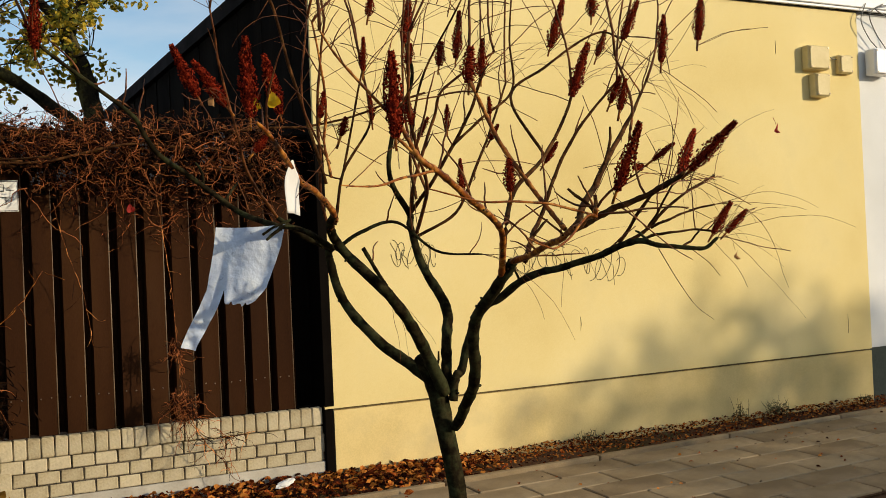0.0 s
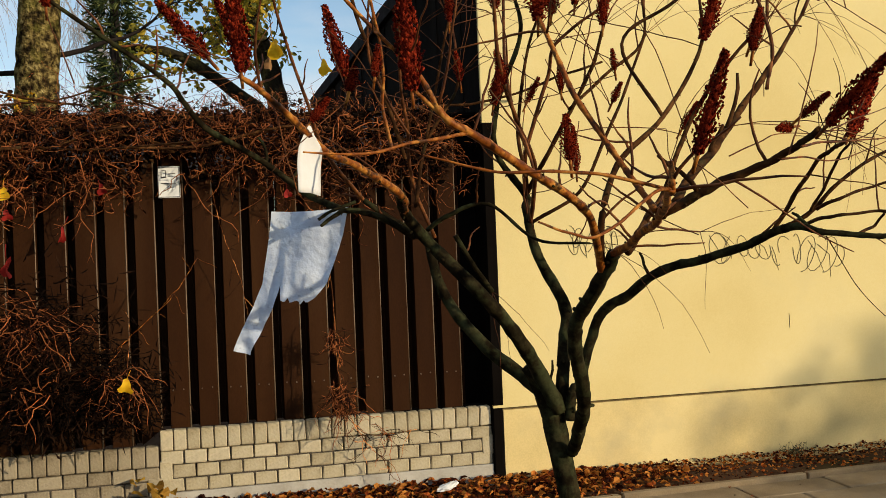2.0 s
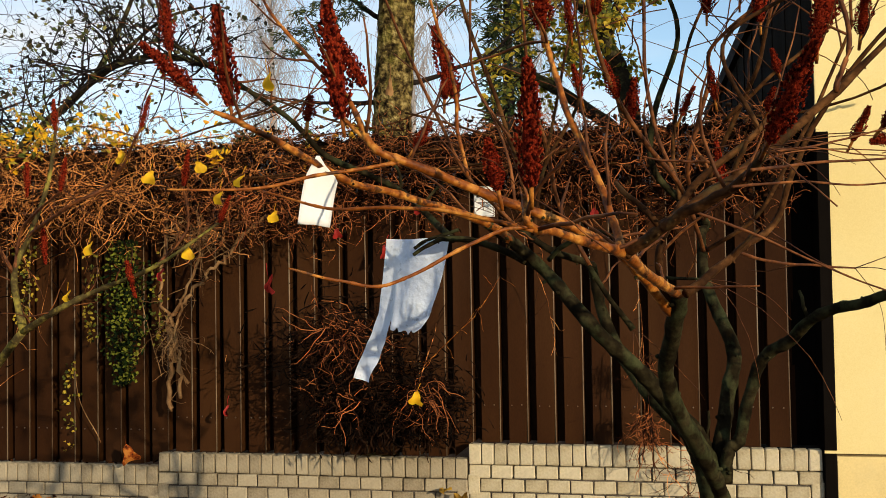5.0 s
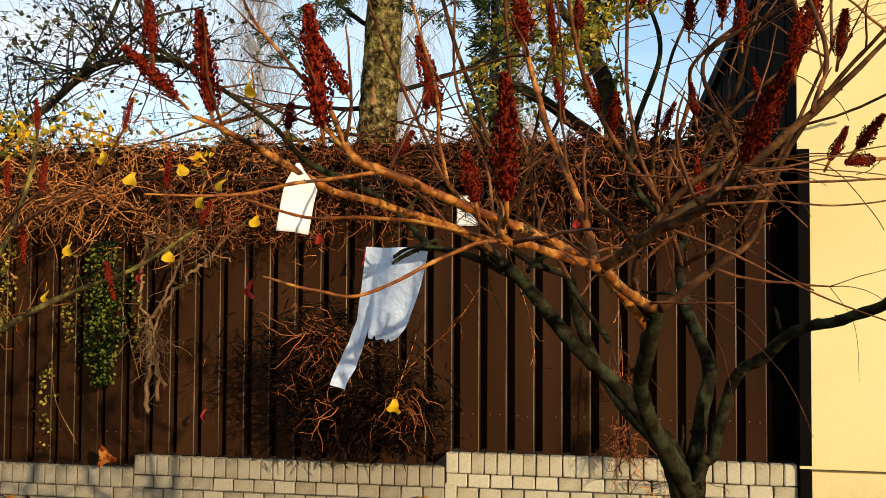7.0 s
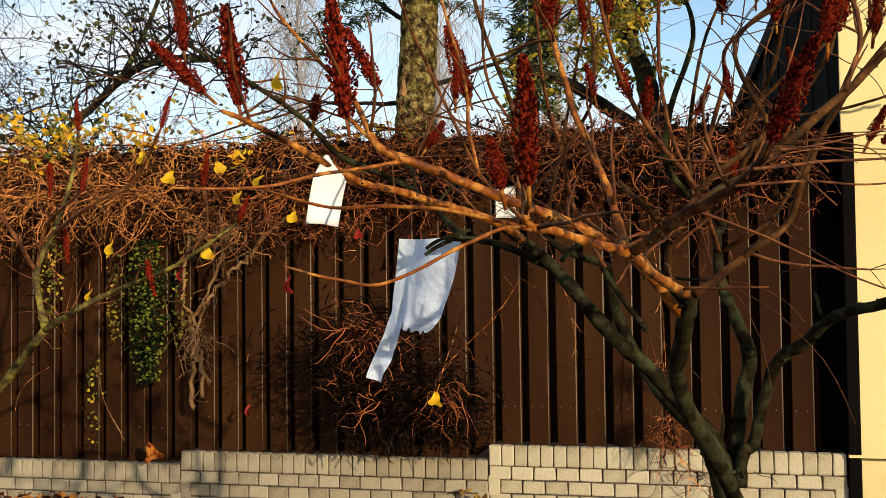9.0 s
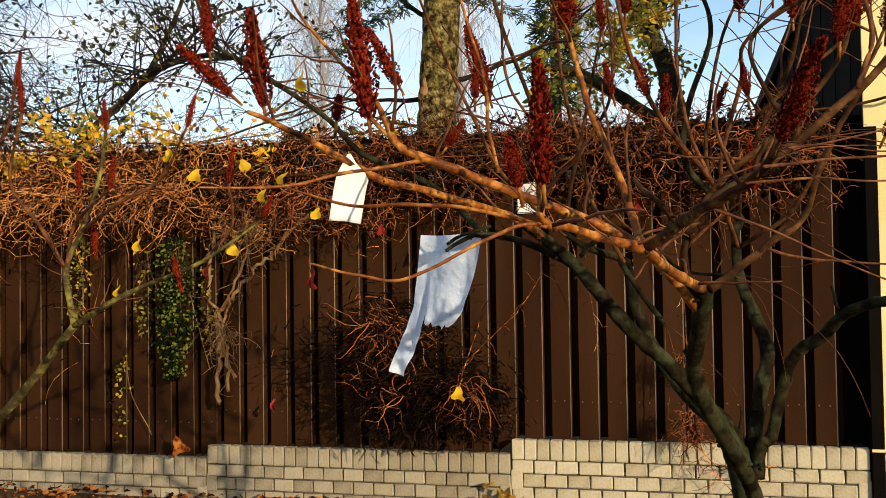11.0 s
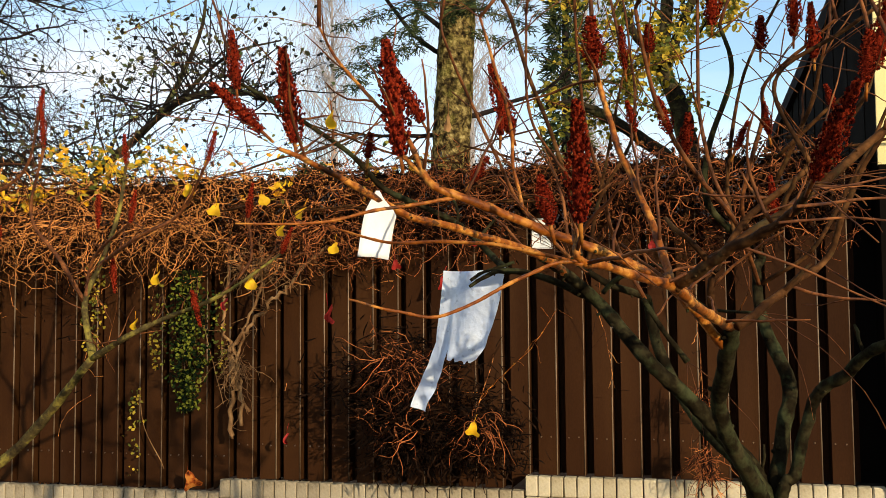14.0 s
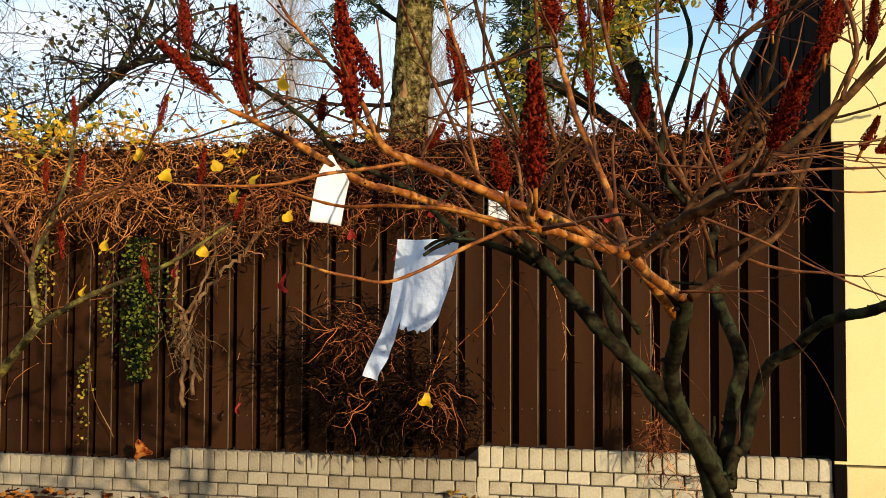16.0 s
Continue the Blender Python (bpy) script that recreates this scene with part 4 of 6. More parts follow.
def main_sumac():
    rng = random.Random(21)
    tree = empty("sumac_tree", "leafless staghorn sumac with dark red fruit cones and forked trunk", "tree")
    mats = {"bark": M_BARK, "young": M_YOUNG, "shoot": M_SHOOT}
    t = Tubes()
    pts = spline([(-0.947, -3.6, -0.306, 0.0484), (-0.942, -3.598, -0.133, 0.0418), (-0.759, -3.253, 0.108, 0.0414), (-0.774, -3.302, 0.529, 0.038), (-0.807, -3.296, 0.766, 0.0394), (-0.831, -3.293, 0.906, 0.042), (-0.863, -3.297, 0.982, 0.0359), (-0.893, -3.301, 1.026, 0.0272)], 5)
    t.add([p[:3] for p in pts], [p[3] * 0.78 for p in pts], 14, 0.05, rng)
    t.make("trunk", M_BARK, tree, "dark grey-brown trunk with moss")
    twigs, stalks = Tubes(), Tubes()
    ends, tops = [], []
    for name, (kind, ctrl) in SUMAC_LIMBS.items():
        pts = spline(ctrl, 12 if kind == "young" else 7)
        t = Tubes()
        buds = Tubes()
        shoot = name.startswith("shoot")
        ph = rng.uniform(0, 6)
        line, rad = [], []
        for i, p in enumerate(pts):
            k = (0.12 if shoot else 0.05) * p[3] * math.sin(i * (0.5 if kind == "young" else 0.9) + ph)
            line.append((p[0] + k, p[1] + 0.5 * k, p[2] - k))
            rad.append(p[3] * (0.55 if kind == "young" else 0.52 if shoot else 0.50 if name in CROWN else 0.60) * (1.0 + ((0.15 if i % 6 == 2 else -0.04) if kind == "young" else 0.10 if i % 4 == 2 else 0.0)))
        t.add(line, rad, 6 if shoot else 9, 0.05 if shoot else 0.06, rng)
        # buds, leaf scars and broken spurs
        for i in range(2, len(line) - 1):
            if rng.random() < (0.2 if kind == "young" else 0.3):
                d = rand_dir(rng)
                p = Vector(line[i])
                ln = rad[i] * rng.uniform(1.3, 2.0)
                (buds if kind == "young" else t).add([p, p + d * ln * 0.75, p + d * ln * 0.85], [rad[i] * 0.32, rad[i] * 0.27, rad[i] * 0.1], 5)
            if not shoot and rad[i] > 0.007 and rng.random() < 0.04:
                d = (rand_dir(rng) + Vector((0, 0, 0.8))).normalized()
                w = wander(rng, line[i], d, rng.uniform(0.04, 0.12), 4, 0.3)
                t.add(w, [0.005, 0.0045, 0.004, 0.004, 0.003], 5)
        mat = mats["young"] if kind == "young" else M_LIMB if name in CROWN or name.startswith("shoot_d") else M_SHOOT if shoot else M_BARK
        t.make("shoot" if shoot else "limb", mat, tree, "orange-brown young wood" if kind == "young" else "", True)
        if buds.v:
            tagged(buds.make("leaf_scar_mass", M_BARK, tree), kind="stuff")
        if "thin" not in name and name != "limb_bag":
            ends.append((Vector(line[-1]), (Vector(line[-1]) - Vector(line[-4])).normalized(), rad[-1]))
        if line[-1][2] > 1.68 and "thin" not in name:
            tops.append((Vector(line[-1]), rad[-1]))
        # thin side twigs and dangling leaf stalks
        thin = shoot and "thin" in name
        for i in range(4, len(line)):
            if rad[i] > 0.013 or thin:
                continue
            if rng.random() < 0.07:
                d = (rand_dir(rng) + Vector((0, 0, 0.9))).normalized()
                w = wander(rng, line[i], d, rng.uniform(0.08, 0.22), 6, 0.22)
                twigs.add(w, [min(0.003, rad[i] * 0.6) * g for g in (1, 0.95, 0.9, 0.8, 0.7, 0.6, 0.4)], 5)
    for p, d, r in ends:
        if r > 0.0105:
            continue
        for _ in range(rng.randint(2, 5)):
            a = (d + rand_dir(rng) * 0.75).normalized()
            ln = rng.uniform(0.12, 0.32) if p.y < -4.0 else rng.uniform(0.18, 0.42)
            w = wander(rng, p, a, ln, 9, 0.15, (0, 0, -0.09))
            stalks.add(w, [(0.0007 if p.y < -4.0 else 0.0010) * (1 - 0.06 * k) for k in range(10)], 4)
    # the crown goes on above, forking into shoots with fruit cones
    for p, r in tops:
        up = Vector((rng.uniform(-0.35, 0.75), rng.uniform(-0.3, 0.4), 1.0))
        w = wander(rng, p, up, rng.uniform(0.30, 0.68), 8, 0.12)
        t = Tubes()
        t.add(w, [max(0.004, r) * (1 - 0.06 * k) for k in range(9)], 6)
        t.make("shoot", M_SHOOT, tree)
        if rng.random() < 0.75:
            cone_on(tree, w[-1], w[-1] + Vector((rng.uniform(-0.04, 0.04), 0, rng.uniform(0.11, 0.18))), 0.027, rng)
        for _ in range(5):
            q = wander(rng, rng.choice(w[3:]), rand_dir(rng) + Vector((0, 0, 0.3)), rng.uniform(0.15, 0.35), 7, 0.12, (0, 0, -0.04))
            stalks.add(q, [0.0014] * 8, 4)
    tagged(twigs.make("twig_mass", M_SHOOT, tree), kind="stuff")
    tagged(stalks.make("stalk_mass", M_SHOOT, tree, "thin bare leaf stalks"), kind="stuff")

    def cone_at(base, tip, width):
        cone_on(tree, base, tip, width, rng)
        b, d = Vector(base), (Vector(tip) - Vector(base)).normalized()
        t = Tubes()
        t.add([b - d * 0.03, b - d * 0.012, b + d * 0.025], [0.0027, 0.0032, 0.0032], 6)
        t.make("stem", M_YOUNG, tree)
        for _ in range(2):
            a = (d * 0.6 + rand_dir(rng)).normalized()
            w = wander(rng, b - d * 0.015, a, rng.uniform(0.10, 0.25) if b.y < -4.0 else rng.uniform(0.15, 0.40), 8, 0.12, (0, 0, -0.03))
            s = Tubes()
            s.add(w, [0.0009 if b.y < -4.0 else 0.0014] * 9, 4)
            s.make("leaf_stalk", M_SHOOT, tree)

    cone_at((-1.666, -4.13, 1.67), (-1.679, -4.16, 1.841), 0.0298)
    cone_at((-1.723, -4.149, 1.691), (-1.801, -4.195, 1.775), 0.0235)
    cone_at((-1.404, -4.319, 1.606), (-1.419, -4.347, 1.785), 0.0307)
    cone_at((-1.080, -4.655, 1.462), (-1.073, -4.729, 1.588), 0.0215)
    cone_at((-1.118, -4.131, 1.767), (-1.122, -4.152, 1.853), 0.0285)
    cone_at((-1.362, -3.74, 1.733), (-1.355, -3.76, 1.8), 0.0175)
    cone_at((-1.479, -3.515, 1.667), (-1.436, -3.527, 1.722), 0.0209)
    cone_at((-1.159, -4.375, 1.483), (-1.171, -4.393, 1.555), 0.0196)
    cone_at((-1.054, -3.647, 1.911), (-1.053, -3.669, 1.967), 0.0228)
    cone_at((-1.015, -3.575, 1.746), (-1.042, -3.605, 1.823), 0.0228)
    cone_at((-0.991, -3.399, 1.723), (-0.977, -3.419, 1.82), 0.0251)
    cone_at((-0.811, -3.369, 1.97), (-0.81, -3.392, 2.045), 0.0252)
    cone_at((-0.872, -3.319, 1.742), (-0.842, -3.336, 1.807), 0.0163)
    cone_at((-0.814, -4.565, 1.512), (-0.775, -4.668, 1.604), 0.0215)
    cone_at((-0.599, -3.997, 1.758), (-0.597, -4.045, 1.823), 0.0197)
    cone_at((-0.608, -4.183, 1.577), (-0.586, -4.243, 1.614), 0.0159)
    cone_at((-0.563, -4.078, 1.57), (-0.611, -4.1, 1.564), 0.0158)
    cone_at((-1.492, -4.223, 1.62), (-1.482, -4.237, 1.66), 0.0164)
    cone_at((-1.099, -3.473, 1.771), (-1.114, -3.499, 1.841), 0.0176)
    cone_at((-1.119, -3.467, 1.922), (-1.125, -3.498, 2.017), 0.0163)
    cone_at((-0.92, -3.344, 2.045), (-0.914, -3.38, 2.175), 0.0301)
    cone_at((-0.701, -3.451, 1.922), (-0.708, -3.48, 2.041), 0.0228)
    cone_at((-0.734, -3.344, 2.003), (-0.731, -3.377, 2.153), 0.0252)
    cone_at((-0.798, -3.384, 1.765), (-0.809, -3.412, 1.837), 0.0164)
    cone_at((-0.662, -3.429, 1.809), (-0.679, -3.455, 1.86), 0.0152)
    cone_at((-0.694, -3.48, 1.717), (-0.683, -3.515, 1.762), 0.0165)
    cone_at((-0.432, -3.45, 2.033), (-0.407, -3.501, 2.184), 0.0306)
    cone_at((-0.296, -3.503, 2.136), (-0.311, -3.539, 2.215), 0.0281)
    cone_at((-0.417, -3.825, 1.981), (-0.391, -3.874, 2.089), 0.0234)
    cone_at((-0.64, -3.867, 1.794), (-0.604, -3.909, 1.942), 0.0286)
    cone_at((-0.695, -4.165, 1.708), (-0.693, -4.193, 1.785), 0.0198)
    cone_at((-0.505, -4.107, 1.853), (-0.515, -4.139, 1.975), 0.0211)
    cone_at((-0.372, -4.106, 1.921), (-0.373, -4.128, 2.039), 0.0236)
    cone_at((-0.412, -4.055, 1.552), (-0.259, -3.943, 1.693), 0.0276)
    cone_at((-0.272, -4.020, 1.382), (-0.217, -4.040, 1.472), 0.022)
    cone_at((-0.165, -3.960, 1.385), (-0.099, -3.980, 1.452), 0.020)
    cone_at((-0.531, -3.541, 1.637), (-0.504, -3.58, 1.701), 0.0178)
    cone_at((-0.79, -3.45, 1.542), (-0.804, -3.475, 1.656), 0.0189)
    cone_at((-0.285, -3.509, 2.001), (-0.273, -3.547, 2.081), 0.0204)
    cone_at((-2.053, -3.591, 1.911), (-2.053, -3.621, 2.05), 0.026)
    cone_at((-1.618, -3.453, 1.829), (-1.69, -3.466, 1.969), 0.0292)
    cone_at((-1.388, -3.477, 1.782), (-1.436, -3.496, 1.95), 0.0321)
    cone_at((-1.051, -3.366, 2.117), (-1.051, -3.399, 2.173), 0.0225)
    # a few leaves still hanging
    for at, size, kind, mat in (((-1.607, -4.104, 1.73), 0.035, "lobed", M_YLEAF), ((0.368, -3.649, 1.765), 0.04, "narrow", M_RLEAF), ((0.234, -3.424, 1.663), 0.025, "narrow", M_DLEAF),
                                ((-1.428, -3.349, 1.845), 0.04, "lobed", M_YLEAF), ((-1.562, -3.411, 1.852), 0.05, "narrow", M_DLEAF), ((-0.378, -4.222, 1.331), 0.03, "narrow", M_DLEAF)):
        t = leaf_shape(kind, size, rng)
        ob = t.make("leaf", mat, tree)
        ob.location = at
        ob.rotation_euler = (rng.uniform(-0.4, 0.4), rng.uniform(-0.4, 0.4), rng.uniform(0, 6))
    return tree


main_sumac()


# ---- plastic and paper caught in the sumac ----
def torn_bag():
    """Torn plastic hung over a branch: a wide flap and a long tail beside a tear."""
    rng = random.Random(5)
    a, b = Vector((-1.575, -3.424, 1.46)), Vector((-1.401, -3.521, 1.461))
    along, down = b - a, Vector((0, 0, -1))
    nrm = along.cross(down).normalized()
    bag = empty("plastic_bag", "torn bluish-white plastic bag hanging on a sumac branch", "plastic bag")

    t, cols, split = Tubes(), 20, 6
    levels = (0.0, 0.061, 0.177, 0.232, 0.287, 0.346)

    def point(u, z, low):
        v = z / 0.244
        fold = 0.009 * math.sin(u * 9 + z * 14) + 0.0030 * math.sin(u * 23 + 5 * noise.noise((u * 2, z * 6, 0.2))) * (0.2 + min(v, 0.8)) + 0.0010 * math.sin(u * 31 - z * 30) * v + 0.009 * noise.noise((u * 3, z * 14, 1.3)) * (0.3 + min(v, 0.8))
        sag = 0.005 * math.sin(u * math.pi) * (z == 0)
        return a + along * u + down * (z + sag + low) + nrm * (fold + 0.002 * v * v)

    def strip(z0, z1, rows, edge_l, edge_r, c0, c1, ragged):
        base = len(t.v)
        for r in range(rows + 1):
            f = r / rows
            for c in range(c0, c1 + 1):
                g = (c - c0) / (c1 - c0)
                depth = z1 + (ragged(g) if ragged else 0.0)
                z = z0 + (depth - z0) * f
                l, e = float(np.interp(z, levels, edge_l)), float(np.interp(z, levels, edge_r))
                t.v.append(point(l + (e - l) * g, z, 0.0))
        n = c1 - c0 + 1
        for r in range(rows):
            for c in range(n - 1):
                i = base + r * n + c
                t.f.append((i, i + 1, i + n + 1, i + n))

    left, right = (0.0, -0.045, -0.175, -0.31, -0.46, -0.585), (1.0, 0.93, 0.70, 0.44, 0.40, 0.40)
    cut = [l + (e - l) * split / cols for l, e in zip(left[:3], right[:3])]
    strip(0.0, 0.177, 18, left, right, 0, cols, None)
    strip(0.177, 0.227, 8, (cut[0], cut[1], cut[2], 0.10, 0.12, 0.12), right, split, cols, lambda g: -0.010 * (1 - g) + 0.004 * math.sin(g * 23) + 0.003 * math.sin(g * 51) - 0.012 * max(0.0, g - 0.8) * 5)
    def hang_up(name):
        bm = bmesh.new()
        made = [bm.verts.new(v) for v in t.v]
        for q in t.f:
            bm.faces.new([made[k] for k in q])
        bmesh.ops.remove_doubles(bm, verts=bm.verts, dist=0.0004)
        ob = part(name, bm, M_PLASTIC, bag, smooth=True)
        so = ob.modifiers.new("thickness", "SOLIDIFY")
        so.thickness, so.use_rim = 0.0006, False

    hang_up("flap")
    t = Tubes()
    strip(0.177, 0.344, 18, left, (cut[0], cut[1], cut[2], -0.03, -0.21, -0.375), 0, split, lambda g: 0.012 * g + 0.003 * math.sin(g * 19) - 0.006)
    hang_up("torn_tail")
    t = Tubes()
    t.add(spline([b + Vector((0.02, 0.01, 0.012)), b + Vector((-0.02, -0.012, -0.002)), b + Vector((-0.05, -0.03, -0.014)), b + Vector((-0.075, -0.03, -0.03))], 4), [0.004] * 13, 6, 0.1, rng)
    tagged(t.make("branch_stub", M_BARK), "dark broken twig poking through torn plastic", "twig")


def paper_scrap():
    t = Tubes()
    top = Vector((-1.540, -4.03, 1.588))
    side, down = Vector((0.80, 0.60, 0.0)), Vector((0, 0, -1))
    nrm = side.cross(down)
    rows, cols = 12, 6
    for r in range(rows + 1):
        v = r / rows
        w = 0.064 * min(1.0, 0.10 + v * 3.0)
        for c in range(cols + 1):
            u = c / cols - 0.5
            p = top + down * (v * 0.126 + (0.010 * max(0, u) if r else 0)) + side * (u * w - 0.030 * v + 0.018 * min(v, 0.3) / 0.3) + nrm * (0.008 * math.sin(v * 4.0) + 0.01 * u * v)
            t.v.append(p)
    for r in range(rows):
        for c in range(cols):
            i = r * (cols + 1) + c
            t.f.append((i, i + 1, i + cols + 2, i + cols + 1))
    ob = t.make("paper_scrap", M_PAPER)
    so = ob.modifiers.new("thickness", "SOLIDIFY")
    so.thickness = 0.0004
    tagged(ob, "torn strip of white paper caught on a sumac branch", "paper")


torn_bag()
paper_scrap()


# ---- second sumac, leaning ----
def second_sumac():
    rng = random.Random(33)
    tree = empty("sumac_tree", "slender leaning sumac with lichened trunk and red fruit cones", "tree")
    t = Tubes()
    pts = spline([(-4.19, -3, -0.111, 0.0286), (-3.915, -2.95, 0.28, 0.0253), (-4.284, -2.055, 0.481, 0.0253), (-3.92, -1.949, 0.786, 0.0215), (-3.446, -2.121, 1.178, 0.0166)], 7)
    t.add([p[:3] for p in pts], [p[3] for p in pts], 10, 0.12, rng)
    t.make("trunk", M_LICHEN, tree, "slanting trunk with yellowish lichen")
    limbs = [[(-3.446, -2.121, 1.178, 0.0201), (-3.523, -2.066, 1.412, 0.0157), (-3.498, -1.993, 1.58, 0.0135), (-3.467, -1.911, 1.805, 0.0113), (-3.478, -1.835, 2.037, 0.0076)],
             [(-3.446, -2.121, 1.178, 0.0178), (-3.213, -2.222, 1.274, 0.0147), (-3.069, -2.19, 1.343, 0.0124), (-2.788, -2.252, 1.432, 0.0086), (-2.589, -2.128, 1.596, 0.0066)],
             [(-3.523, -2.066, 1.412, 0.0121), (-3.654, -2.061, 1.602, 0.011), (-3.82, -2.037, 1.801, 0.0087), (-3.745, -2.055, 2.092, 0.0074)],
             [(-3.498, -1.993, 1.58, 0.0111), (-3.192, -2.182, 1.679, 0.0092), (-3.03, -2.143, 1.772, 0.008), (-2.832, -2.282, 1.958, 0.0054)],
             [(-3.68, -2.9, 0.631, 0.0132), (-3.736, -2.85, 1.15, 0.0132), (-4.384, -2.076, 1.608, 0.0125), (-4.258, -2.108, 1.99, 0.0099), (-4.196, -2.105, 2.242, 0.0074)],
             [(-4.384, -2.076, 1.608, 0.0112), (-4.102, -2.061, 1.839, 0.0099), (-3.871, -2.029, 1.993, 0.0087), (-3.787, -2.04, 2.219, 0.0062)],
             [(-2.788, -2.252, 1.432, 0.0065), (-2.689, -2.198, 1.569, 0.0065), (-2.707, -2.189, 1.738, 0.0054)],
             [(-3.523, -2.066, 1.412, 0.0097), (-3.495, -2.046, 1.604, 0.0086), (-3.158, -2.305, 1.724, 0.0058)]]
    stalks = Tubes()
    for k, ctrl in enumerate(limbs):
        pts = spline(ctrl, 6)
        t = Tubes()
        t.add([p[:3] for p in pts], [p[3] * 0.8 * (1 + 0.2 * (i % 4 == 1)) for i, p in enumerate(pts)], 7, 0.1, rng)
        t.make("limb", M_LICHEN if k < 2 else M_SHOOT, tree)
        end = Vector(pts[-1][:3])
        d = (end - Vector(pts[-4][:3])).normalized()
        for _ in range(10):
            w = wander(rng, end - d * rng.uniform(0, 0.15), d + rand_dir(rng) * 0.9, rng.uniform(0.1, 0.35), 7, 0.12, (0, 0, -0.04))
            stalks.add(w, [0.0011] * 8, 4)
        for i in range(3, len(pts)):
            if rng.random() < 0.4:
                w = wander(rng, pts[i][:3], rand_dir(rng) + Vector((0, 0, 0.6)), rng.uniform(0.1, 0.25), 6, 0.25)
                stalks.add(w, [0.003, 0.0028, 0.0025, 0.0022, 0.002, 0.0016, 0.001], 4)
    tagged(stalks.make("stalk_mass", M_SHOOT, tree), kind="stuff")

    def head(x, y, z, dx, dz, w):
        cone_on(tree, (x, y, z), (x + dx, y, z + dz), w, rng)

    head(-3.478, -1.835, 2.037, -0.012, 0.14, 0.023)
    head(-3.745, -2.055, 2.092, -0.012, 0.164, 0.023)
    head(-2.832, -2.282, 1.958, 0.035, 0.117, 0.0207)
    head(-4.196, -2.105, 2.242, 0.023, 0.164, 0.0253)
    head(-3.787, -2.04, 2.219, 0.023, 0.14, 0.0218)
    head(-2.707, -2.189, 1.738, 0.023, 0.14, 0.0207)
    head(-3.158, -2.305, 1.724, 0.023, 0.129, 0.0207)
    head(-2.589, -2.128, 1.596, 0.047, 0.105, 0.0196)
    head(-3.581, -1.891, 1.898, 0, -0.152, 0.0207)
    head(-2.891, -2.29, 1.452, 0.035, -0.14, 0.0207)
    head(-3.471, -1.944, 1.607, 0.012, -0.152, 0.0207)
    head(-4.023, -1.983, 1.766, -0.023, -0.14, 0.0207)
    for at, size, kind, mat in (((-2.549, -2.206, 1.709), 0.056, "lobed", M_YLEAF), ((-2.799, -2.275, 1.791), 0.056, "lobed", M_YLEAF), ((-3.03, -2.082, 1.895), 0.052, "lobed", M_YLEAF),
                                ((-2.642, -2.195, 1.83), 0.052, "lobed", M_YLEAF), ((-2.746, -2.065, 1.506), 0.054, "lobed", M_YLEAF), ((-2.452, -1.894, 1.653), 0.052, "lobed", M_YLEAF),
                                ((-3.43, -1.827, 1.339), 0.052, "lobed", M_YLEAF), ((-3.144, -2.125, 1.533), 0.056, "lobed", M_YLEAF), ((-2.426, -2.038, 1.385), 0.09, "narrow", M_RLEAF),
                                ((-2.831, -2.129, 1.426), 0.06, "narrow", M_RLEAF), ((-2.504, -2.102, 1.782), 0.056, "lobed", M_YLEAF), ((-3.247, -2.125, 1.801), 0.05, "narrow", M_DLEAF)):
        t = leaf_shape(kind, size, rng)
        ob = t.make("leaf", mat, tree)
        ob.location = at
        ob.rotation_euler = (rng.uniform(-0.4, 0.4), rng.uniform(-0.4, 0.4), rng.uniform(-0.8, 0.8))


second_sumac()


